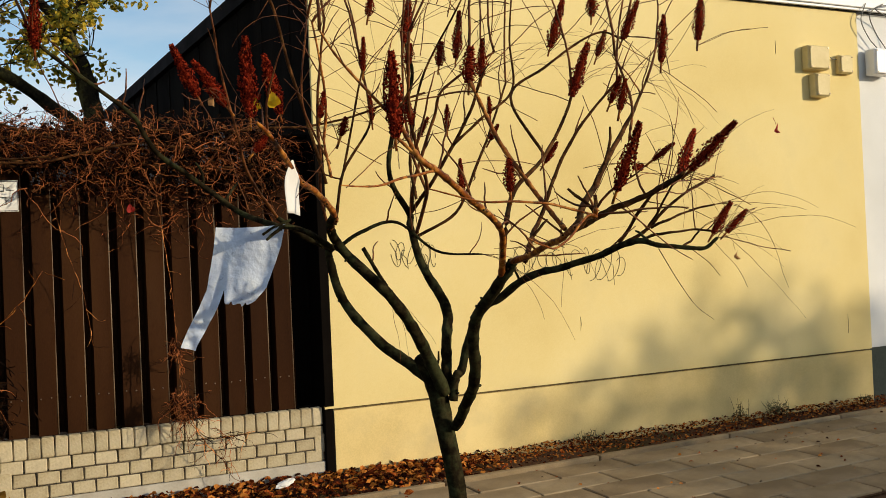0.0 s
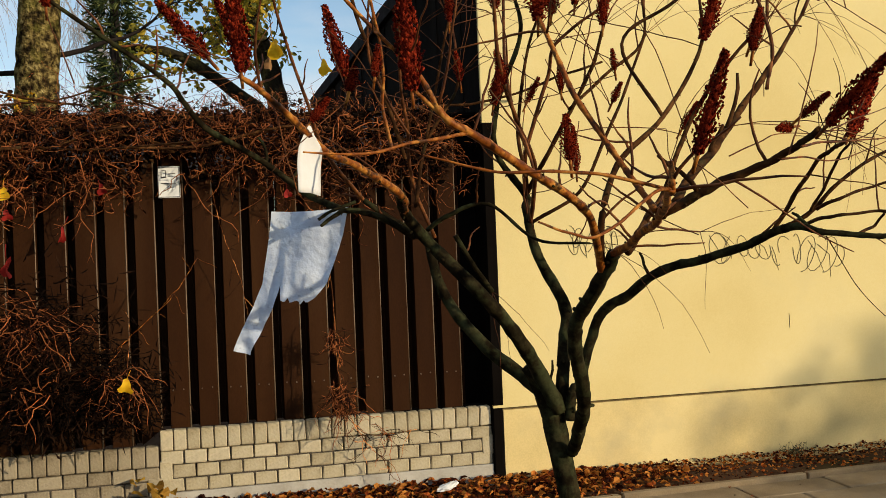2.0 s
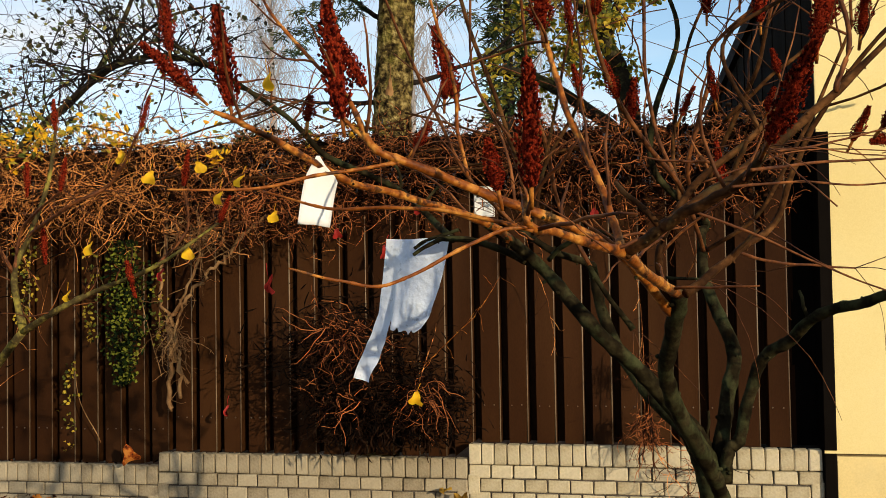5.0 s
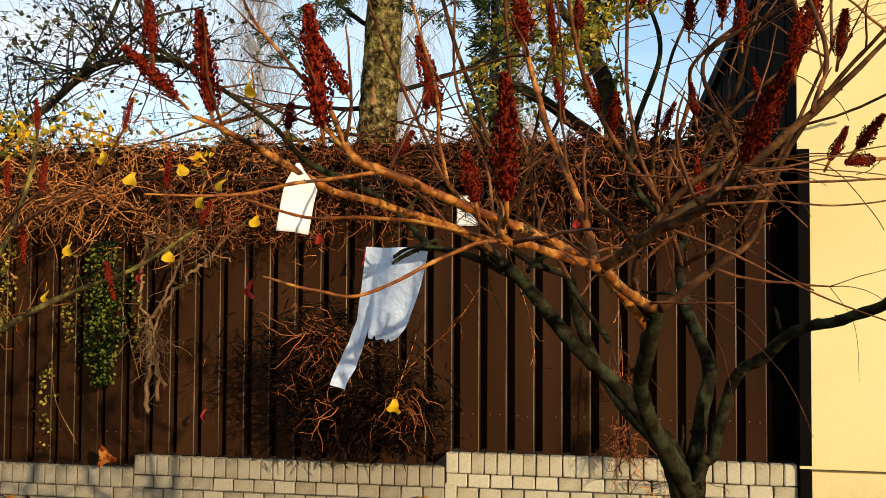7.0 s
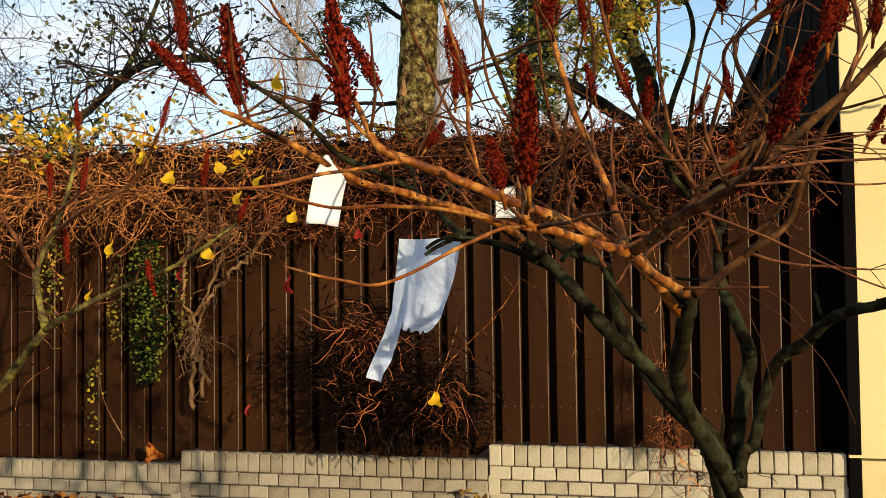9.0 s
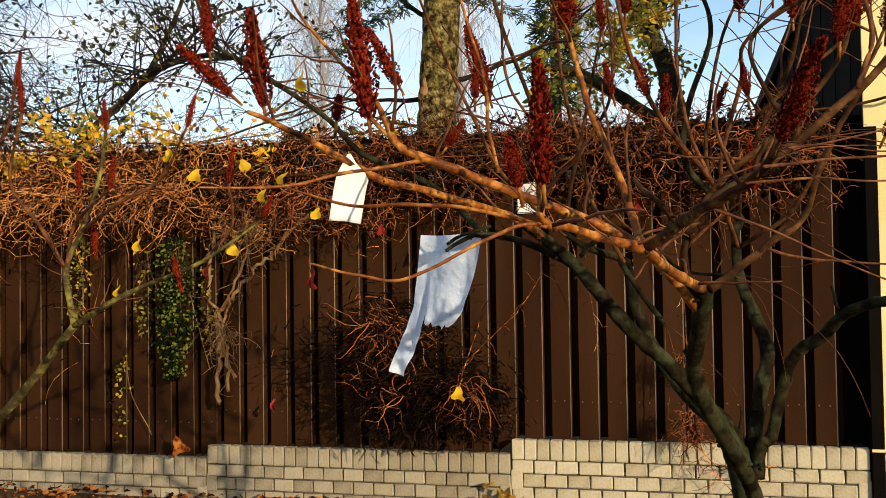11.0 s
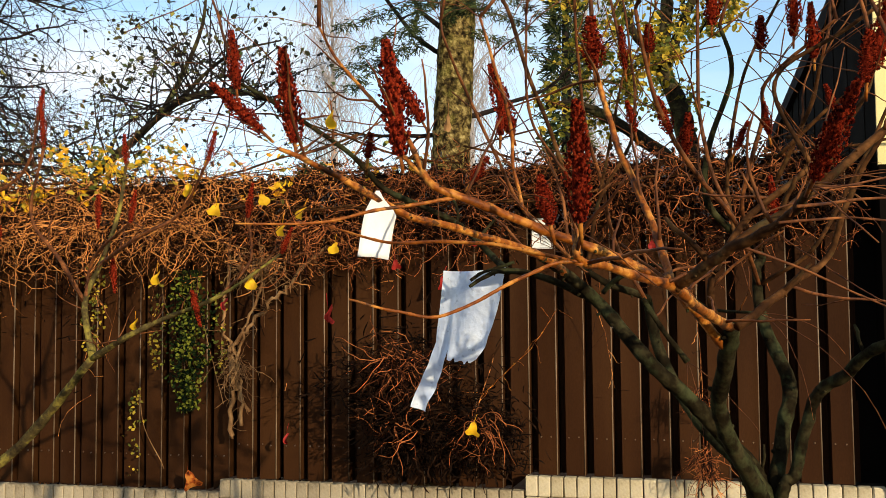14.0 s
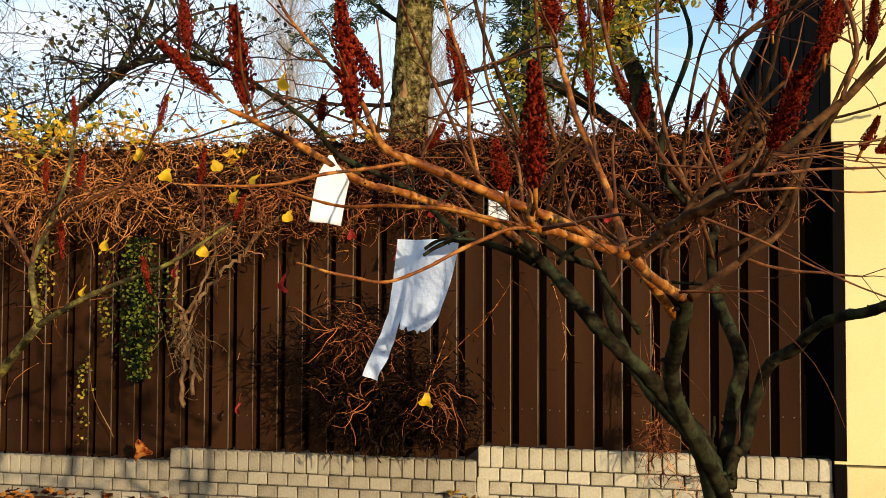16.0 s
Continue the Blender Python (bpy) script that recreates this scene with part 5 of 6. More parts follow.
# ---- vines on the fence ----
def vines():
    rng = random.Random(17)
    tangle, brown = Tubes(), Tubes()

    def creeper(t, start, d, length, r, steps, limit=True):
        """A kinked stem with knots and short side twigs at its nodes."""
        w = wander(rng, start, d, length, steps, 0.85, (0, -0.03, -0.10))
        w = [Vector((q.x, min(q.y, 0.095) if q.z < 2.14 else q.y, q.z)) for q in w]
        if limit and any(-1.93 < q.x < -1.66 and 1.63 < q.z < 1.88 for q in w) and rng.random() < 0.85:
            return
        t.add(w, [r * (1 - 0.45 * i / steps) * (1.35 if i % 3 == 1 else 0.95) for i in range(steps + 1)], 4)
        for q in w[1:]:
            if rng.random() < 0.55:
                k = wander(rng, q, rand_dir(rng, (-1, 0.5)) + Vector((0, -0.35, 0)), rng.uniform(0.02, 0.085), 3, 0.5)
                t.add([Vector((h.x, min(h.y, 0.095) if h.z < 2.14 else h.y, h.z)) for h in k], [r * 0.7, r * 0.6, r * 0.55, r * 0.35], 3)

    # stems right of about x -3.1 get the shade-darkened vine colour
    for i in range(3900):
        x = rng.uniform(-8.2, -0.12)
        if x > -1.2 and rng.random() < 0.3:
            continue
        z = 2.07 + rng.gauss(0, 0.06)
        hang = 0.5 + 0.5 * noise.noise((x * 1.7, 3.1, 0.4)) + 0.35 * noise.noise((x * 5.3, 1.1, 0.9))
        if rng.random() < 0.34 + 0.5 * hang:
            z = rng.uniform(1.86 - 0.42 * hang, 2.13)
        y = rng.uniform(-0.16, 0.08) if z < 2.12 else rng.uniform(-0.2, 0.3)
        r = rng.choice((0.0012, 0.0016, 0.0022, 0.0028, 0.0040)) * (0.8 if x > -3.0 else 1.0)
        creeper(brown if x > -3.1 + 0.5 * rng.uniform(-1, 1) else tangle, (x, y, z), (rng.uniform(-1, 1), rng.uniform(-0.5, 0.2), rng.uniform(-0.9, 0.6)), rng.uniform(0.12, 0.42), r, 7)
    for i in range(420):
        x = rng.uniform(-8.2, -0.3)
        creeper(brown if x > -3.1 + 0.5 * rng.uniform(-1, 1) else tangle, (x, rng.uniform(-0.1, 0.25), 2.12), (rng.uniform(-1, 1), rng.uniform(-0.5, 0.5), rng.uniform(0.1, 0.8)), rng.uniform(0.10, 0.26), 0.0020, 6, False)
    for i in range(130):
        x = rng.uniform(-8.2, -0.4)
        creeper(brown if x > -3.1 + 0.5 * rng.uniform(-1, 1) else tangle, (x, -0.08, rng.uniform(1.7, 2.0)), (rng.uniform(-0.4, 0.4), -0.1, -1.6), rng.uniform(0.25, 0.6), 0.0020, 9)
    ob = tangle.make("vine_tangle", M_VINE)
    ob.location = (-0.11, 0, 0.085)
    tagged(ob, "thick tangle of dead brown vines over the fence top", "vines", kind="stuff")
    ob = brown.make("vine_tangle", M_SHADEVINE)
    ob.location = (-0.11, 0, 0.085)
    tagged(ob, "reddish-brown dead vines, coloured darker for shade, matted over the fence top", "vines", kind="stuff")
    # old heavy stems lying along the top of the fence
    old = Tubes()
    for i in range(60):
        x = rng.uniform(-8.2, -0.5)
        w = wander(rng, (x, rng.uniform(-0.1, 0.12), rng.uniform(1.98, 2.16)), (rng.choice((-1, 1)), 0, rng.uniform(-0.15, 0.1)), rng.uniform(0.6, 1.6), 10, 0.18)
        w = [Vector((q.x, min(q.y, 0.02) if q.z < 2.14 else q.y, max(1.9, q.z))) for q in w]
        r = rng.uniform(0.004, 0.009)
        old.add(w, [r] * 11, 5, 0.15, rng)
    ob = old.make("old_vine_stems", M_LIMB)
    ob.location = (-0.11, 0, 0.085)
    tagged(ob, "woody grey-brown vine stems along the fence top", "vines", kind="stuff")
    # withered leaves and dark berries in the tangle
    lf = Tubes()
    for i in range(7600):
        x, z = (rng.uniform(-8.2, -0.15) if i < 4600 else rng.uniform(-3.2, -0.15)), rng.gauss(1.97, 0.12)
        if -1.90 < x < -1.66 and z < 1.88:
            continue
        lf.leaf((x, rng.uniform(-0.02, 0.10) if z < 2.12 else rng.uniform(0.0, 0.25), min(z, 2.24)), rand_dir(rng, (-1, 0.2)), rand_dir(rng), rng.uniform(0.02, 0.05), rng.uniform(0.012, 0.03))
    ob = lf.make("withered_vine_leaves", M_OLDLEAF, smooth=False)
    ob.location = (-0.11, 0, 0.085)
    tagged(ob, "shrivelled dark vine leaves among the stems", "leaves", kind="stuff")
    # shade between the stems, built as a mat of near-black leaves
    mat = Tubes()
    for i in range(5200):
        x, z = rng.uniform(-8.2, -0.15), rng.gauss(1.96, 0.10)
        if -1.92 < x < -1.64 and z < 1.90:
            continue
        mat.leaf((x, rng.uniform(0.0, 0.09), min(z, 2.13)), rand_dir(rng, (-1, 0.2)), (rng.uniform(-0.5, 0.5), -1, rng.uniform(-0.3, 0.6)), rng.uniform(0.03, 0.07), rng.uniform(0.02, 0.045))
    ob = mat.make("rotted_vine_leaves", M_SHADELEAF, smooth=False)
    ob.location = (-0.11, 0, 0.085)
    tagged(ob, "near-black leaf mat standing in for the shade behind the stems", "leaves", kind="stuff")
    berries = Tubes()
    for i in range(130):
        c = Vector((rng.uniform(-7.5, -0.3), rng.uniform(-0.16, -0.05), rng.gauss(1.97, 0.09)))
        for _ in range(rng.randint(5, 12)):
            p = c + Vector((rng.gauss(0, 0.016), rng.gauss(0, 0.012), rng.gauss(0, 0.025)))
            r = rng.uniform(0.004, 0.006)
            berries.add([p - Vector((0, 0, r)), p - Vector((0, 0, r * 0.4)), p + Vector((0, 0, r * 0.4)), p + Vector((0, 0, r))], [r * 0.3, r, r, r * 0.3], 5)
    ob = berries.make("vine_berries", M_BERRY)
    ob.location = (-0.11, 0, 0.085)
    tagged(ob, "small blue-black berries on the vines", "berries", kind="stuff")


M_OLDLEAF = material("withered_leaf", [(0.008, 0.005, 0.0035), (0.022, 0.012, 0.007), (0.09, 0.042, 0.016)], 20, 0.85, 0.2, 90, random_by="island", spread=0.35, translucent=0.15)
M_SHADELEAF = material("shade_black_leaf", [(0.003, 0.002, 0.0014), (0.008, 0.0045, 0.003), (0.022, 0.010, 0.005)], 20, 0.9, 0.2, 90, random_by="island", spread=0.3)
M_BERRY = material("blue_black_berry", [(0.012, 0.013, 0.018), (0.035, 0.038, 0.050)], 20, 0.45, 0.0)
vines()


def tuft(name, label, at, n, size, drop, rng, mat, spread=1.0, leaves=0, reach=0.05):
    """A broom of dead vine twigs hanging on the fence, with near-black leaves as its inner shade."""
    t = Tubes()
    at = Vector(at)
    for _ in range(n):
        s = at + Vector((rng.gauss(0, 0.05) * spread, rng.uniform(-reach, 0.02), rng.gauss(0, 0.04)))
        d = Vector((rng.uniform(-1, 1) * spread, rng.uniform(-0.9, 0.0), rng.uniform(-1, 0.35)))
        w = wander(rng, s, d, rng.uniform(0.4, 1.0) * size, 7, 0.62, (0, 0, -drop))
        w = [Vector((q.x, min(q.y, 0.09), q.z)) for q in w]
        r = rng.uniform(0.0010, 0.0026)
        t.add(w, [r, r * 1.3, r, r, r * 1.2, r, r * 0.7, r * 0.5], 4)
        for _ in range(3):
            k = rng.randint(2, 6)
            q = wander(rng, w[k], rand_dir(rng, (-1, 0.3)), rng.uniform(0.03, 0.09), 4, 0.4)
            t.add([Vector((h.x, min(h.y, 0.09), h.z)) for h in q], [r * 0.7] * 4 + [r * 0.4], 3)
    ob = t.make(name, mat)
    tagged(ob, label, "vine", group="hanging dead vines")
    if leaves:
        # thin near-black blades that stand in for the clump's shadow
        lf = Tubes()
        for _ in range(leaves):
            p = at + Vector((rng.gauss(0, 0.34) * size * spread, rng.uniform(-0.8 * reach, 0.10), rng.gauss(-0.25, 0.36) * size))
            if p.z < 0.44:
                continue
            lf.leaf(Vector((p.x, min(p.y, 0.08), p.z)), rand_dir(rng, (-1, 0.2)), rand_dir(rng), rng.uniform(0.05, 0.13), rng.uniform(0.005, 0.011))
        tagged(lf.make("shrivelled_leaf_mass", M_SHADELEAF, ob, smooth=False), kind="stuff")


def hanging_vines():
    rng = random.Random(29)
    tuft("hanging_vine", "spiky reddish-brown clump of dead vine twigs on the fence", (-2.631, -0.18, 1.082), 85, 0.40, 0.04, rng, M_SHADEVINE, 1.5, 1500, 0.42)
    tuft("hanging_vine", "dark drooping clump of vine twigs above the brick wall", (-2.216, -0.14, 0.751), 60, 0.32, 0.22, rng, M_SHADEVINE, 1.1, 1300, 0.32)
    tuft("hanging_vine", "dark drooping clump of vine twigs low on the fence", (-2.59, -0.14, 0.732), 45, 0.30, 0.12, rng, M_SHADEVINE, 1.4, 1700, 0.38)
    tuft("hanging_vine", "small tuft of dead twigs hanging on the fence", (-1.013, -0.09, 0.876), 34, 0.17, 0.10, rng, M_SHADEVINE, 0.5)
    tuft("hanging_vine", "small tuft of dead twigs hanging above the bricks", (-1, -0.09, 0.579), 30, 0.20, 0.18, rng, M_SHADEVINE, 0.5)
    tuft("hanging_vine", "sparse dead twigs trailing over the brick wall", (-0.783, -0.08, 0.345), 16, 0.30, 0.12, rng, M_SHADEVINE, 1.2)
    tuft("hanging_vine", "bush of dead vine shoots in front of the fence", (-4.114, -0.22, 1.913), 130, 0.62, 0.10, rng, M_VINE, 2.0, 120, 0.12)
    tuft("hanging_vine", "bush of dead vine shoots in front of the fence", (-5.43, -0.24, 1.893), 150, 0.70, 0.10, rng, M_VINE, 3.0, 160, 0.12)
    tuft("hanging_vine", "bush of dead vine shoots in front of the fence", (-4.752, -0.22, 1.946), 120, 0.60, 0.10, rng, M_VINE, 2.5, 120, 0.12)
    tuft("hanging_vine", "thin fringe of dead vine shoots before the fence", (-3.169, -0.16, 1.877), 70, 0.50, 0.14, rng, M_SHADEVINE, 3.5, 60, 0.1)
    tuft("hanging_vine", "thin fringe of dead vine shoots before the fence", (-6.475, -0.2, 1.879), 110, 0.65, 0.12, rng, M_VINE, 3.5, 80, 0.1)
    tuft("hanging_vine", "fine grey-brown twigs round an old climbing vine", (-3.782, -0.1, 1.06), 34, 0.34, 0.16, rng, M_OLDVINE, 0.6)
    tuft("hanging_vine", "fine grey-brown twigs round an old climbing vine", (-3.652, -0.1, 1.68), 50, 0.36, 0.12, rng, M_OLDVINE, 1.6)
    tuft("hanging_vine", "dead vine twigs trailing from the fence over the bricks", (-0.986, -0.16, 0.555), 40, 0.26, 0.26, rng, M_SHADEVINE, 0.6)
    # long strands
    for name, label, mat, pts, r in (
            ("vine_strand", "long thin vine strand hanging down the fence", M_VINE, [(-1.09, -0.05, 1.827), (-1.046, -0.06, 1.452), (-1.01, -0.05, 1.133), (-0.999, -0.07, 0.813), (-0.975, -0.06, 0.496), (-0.951, -0.05, 0.232)], 0.0026),
            ("vine_strand", "thin orange vine shoot arching before the fence", M_YOUNG, [(-2.285, -0.1, 0.836), (-2.095, -0.2, 0.999), (-1.898, -0.26, 1.185), (-1.767, -0.28, 1.374)], 0.003),
            ("vine_strand", "dead vine strand hanging down over the bricks", M_VINE, [(-1.018, -0.13, 0.97), (-1.008, -0.16, 0.703), (-0.966, -0.18, 0.469), (-0.879, -0.17, 0.299), (-0.769, -0.15, 0.172), (-0.723, -0.13, 0.088)], 0.0030),
            ("vine_strand", "dead vine strand lying across the bricks", M_VINE, [(-0.984, -0.15, 0.449), (-0.854, -0.14, 0.322), (-0.68, -0.12, 0.31), (-0.548, -0.1, 0.32)], 0.0022),
            ("climbing_vine", "old grey vine stem forking on the fence", M_OLDVINE, [(-3.732, -0.05, 0.733), (-3.799, -0.09, 0.988), (-3.745, -0.1, 1.266), (-3.63, -0.1, 1.503), (-3.653, -0.08, 1.816)], 0.011),
            ("vine_strand", "thin dead vine strand on the fence", M_VINE, [(-1.673, -0.05, 1.765), (-1.621, -0.08, 1.5), (-1.532, -0.06, 1.237), (-1.485, -0.05, 0.921)], 0.002),
            ("vine_strand", "thin dead vine strand on the fence", M_VINE, [(-3.038, -0.06, 0.822), (-2.838, -0.1, 0.735), (-2.759, -0.1, 0.817)], 0.002),
            ("climbing_vine", "thick twisted grey vine stem on the fence", M_OLDVINE, [(-3.849, -0.06, 0.58), (-3.835, -0.07, 0.836), (-3.831, -0.09, 1.102), (-3.745, -0.1, 1.245), (-3.573, -0.1, 1.425), (-3.453, -0.08, 1.551), (-3.207, -0.06, 1.776)], 0.016),
            ("climbing_vine", "twisted grey vine stem hanging on the fence", M_OLDVINE, [(-3.79, -0.05, 0.652), (-3.777, -0.08, 0.886), (-3.841, -0.09, 1.102), (-3.904, -0.08, 1.35), (-3.87, -0.06, 1.764)], 0.013)):
        t = Tubes()
        p = spline(pts, 6)
        t.add([Vector(q) + Vector((rng.gauss(0, 1), 0, rng.gauss(0, 1))) * r * 0.9 for q in p], [r * (1 - 0.35 * i / len(p)) for i in range(len(p))], 6, 0.2, rng)
        for i in range(2, len(p), 2):
            w = wander(rng, p[i], (rng.uniform(-1, 1), -0.4, rng.uniform(-1, 0.4)), rng.uniform(0.05, 0.2), 5, 0.4)
            w = [Vector((q.x, min(q.y, 0.09), q.z)) for q in w]
            t.add(w, [0.0016] * 5 + [0.001], 4)
        tagged(t.make(name, mat), label, "vine", group="hanging dead vines")
    # ivy
    for cx, z0, z1, n, wide, label in ((-4.147, 0.758, 1.64, 1700, 0.095, "dense green ivy hanging on the fence"), (-4.839, 1.103, 1.685, 130, 0.06, "thin curtain of yellowing ivy"),
                                       (-3.915, 0.991, 1.557, 70, 0.03, "thin strand of yellowing ivy"), (-4.532, 0.338, 0.896, 60, 0.03, "thin ivy strand rising from the brick wall"), (-4.379, 0.996, 1.56, 60, 0.02, "thin strand of ivy")):
        t = Tubes()
        stem = wander(rng, (cx, 0.0, z1), (0, 0, -1), z1 - z0, 10, 0.12)
        vine = Tubes()
        vine.add([Vector((q.x, min(q.y, 0.09), q.z)) for q in stem], [0.003] * 11, 5)
        for _ in range(n):
            u = rng.random()
            z = z1 - u * (z1 - z0)
            w = wide * (0.5 + 0.9 * math.sin(min(1.0, u * 1.1) * math.pi))
            t.leaf((cx + rng.gauss(0, w * 0.6), rng.uniform(-0.13, 0.0), z), rand_dir(rng, (-1, 0.2)), (rng.uniform(-0.6, 0.6), -1, rng.uniform(-0.2, 0.9)), rng.uniform(0.016, 0.032), rng.uniform(0.013, 0.025))
        plant = empty("ivy", label, "ivy", "ivy on the fence")
        tagged(t.make("foliage", M_IVY if n > 200 else M_YGLEAF, plant, smooth=False), kind="stuff")
        vine.make("stem", M_OLDVINE, plant)
    # single leaves caught on the vines
    for at, size, kind, mat, label in (((-2.115, -0.834, 0.796), 0.075, "lobed", M_YLEAF, "bright yellow leaf on a thin vine"), ((-4.106, -0.12, 0.368), 0.12, "lobed", M_LITTER, "brown maple leaf hanging over the wall"),
                                      ((-3.442, -0.14, 0.64), 0.08, "narrow", M_RLEAF, "small red leaf on the fence"), ((-2.468, -0.1, 1.565), 0.10, "narrow", M_RLEAF, "red narrow leaf hanging on the vines"),
                                      ((-2.756, -0.12, 1.667), 0.06, "lobed", M_RLEAF, "small dark red leaf on the vines"), ((-2.27, -0.12, 1.796), 0.06, "lobed", M_RLEAF, "small dark red leaf on the vines"),
                                      ((-1.257, -0.12, 1.747), 0.05, "lobed", M_RLEAF, "small dark red leaf on the vines")):
        t = leaf_shape(kind, size, rng)
        ob = t.make("hanging_leaf", mat)
        ob.location, ob.rotation_euler = at, (rng.uniform(-0.4, 0.4), rng.uniform(-0.4, 0.4), rng.uniform(-0.6, 0.6))
        tagged(ob, label, "leaf", group="single leaves on the fence")
    t = Tubes()
    t.add(spline([(-2.115, -0.834, 0.817), (-2.117, -0.6, 0.951), (-2.135, -0.3, 1.067), (-2.181, -0.05, 1.109)], 6), [0.0022] * 19, 5)
    tagged(t.make("vine_strand", M_VINE), "thin vine reaching out from the fence", "vine", group="hanging dead vines")


hanging_vines()


# ---- sign on the fence ----
def fence_sign():
    s = empty("fence_sign", "small white square plate with black line drawing on the fence", "sign", at=(-0.129, 0, 0.068))
    bm = bmesh.new()
    add_box(bm, (-1.845, 0.104, 1.662), (-1.720, 0.1095, 1.845), 0.002)
    part("plate", bm, M_SIGN, s)
    bm = bmesh.new()
    for x0, x1, z0, z1 in ((-1.842, -1.723, 1.838, 1.841), (-1.842, -1.723, 1.666, 1.669), (-1.843, -1.840, 1.669, 1.838), (-1.725, -1.722, 1.669, 1.838),
                           (-1.825, -1.822, 1.78, 1.82), (-1.80, -1.797, 1.78, 1.82), (-1.825, -1.797, 1.818, 1.821), (-1.825, -1.797, 1.779, 1.782), (-1.785, -1.745, 1.80, 1.803),
                           (-1.785, -1.745, 1.785, 1.788), (-1.825, -1.745, 1.745, 1.749), (-1.79, -1.786, 1.70, 1.745)):
        add_box(bm, (x0, 0.1015, z0), (x1, 0.1035, z1))
    part("line_drawing", bm, M_INK, s)


fence_sign()


# ---- meter boxes and cables on the street wall ----
def wall_box(label, x0, x1, z0, z1, depth, mat, group=""):
    y = -0.0355
    b = empty("junction_box", label, "junction box", group)
    bm = bmesh.new()
    add_box(bm, (x0, y - depth, z0), (x1, y, z1), 0.010)
    part("body", bm, mat, b)
    bm = bmesh.new()
    add_box(bm, (x0 + 0.008, y - depth - 0.012, z0 + 0.008), (x1 - 0.008, y - depth - 0.001, z1 - 0.008), 0.006)
    lid = part("lid", bm, mat, b)
    for fx in (x0 + 0.022, x1 - 0.022):
        for fz in (z0 + 0.022, z1 - 0.022):
            bm = bmesh.new()
            r = bmesh.ops.create_cone(bm, cap_ends=True, segments=8, radius1=0.006, radius2=0.005, depth=0.005)
            for v in r["verts"]:
                v.co = Vector((fx + v.co.x, y - depth - 0.014 + v.co.z, fz + v.co.y))
            part("screw", bm, M_SCREW, lid)


wall_box("square yellowed plastic junction box on the wall", 4.34, 4.58, 2.815, 3.02, 0.085, M_BOX, "wall boxes")
wall_box("square yellowed plastic junction box below another", 4.41, 4.575, 2.585, 2.785, 0.085, M_BOX, "wall boxes")
wall_box("small yellowed plastic junction box", 4.74, 4.90, 2.80, 2.965, 0.05, M_BOX, "wall boxes")
wall_box("white plastic meter box", 5.11, 5.36, 2.80, 3.03, 0.11, M_WHITEBOX, "wall boxes")
for label, pts in (("thin grey cable looping from the eave to the white box", [(5.089, -0.09, 3.431), (5.013, -0.1, 3.277), (5.108, -0.09, 3.132), (5.22, -0.08, 3.05)]),
                   ("thin grey cable looping from the eave", [(5.307, -0.09, 3.442), (5.102, -0.12, 3.332), (5.183, -0.1, 3.185), (5.323, -0.09, 3.041)]),
                   ("bundle of grey cable under the eave", [(5.527, -0.09, 3.453), (5.162, -0.13, 3.385), (5.377, -0.13, 3.27), (5.44, -0.09, 3.072)]),
                   ("thin grey cable between the junction boxes", [(4.661, -0.06, 2.937), (4.702, -0.055, 2.926), (4.766, -0.06, 2.929)])):
    t = Tubes()
    p = spline(pts, 8)
    t.add(p, [0.005] * len(p), 6)
    tagged(t.make("cable", M_CABLE), label, "cable", group="cables on the wall")


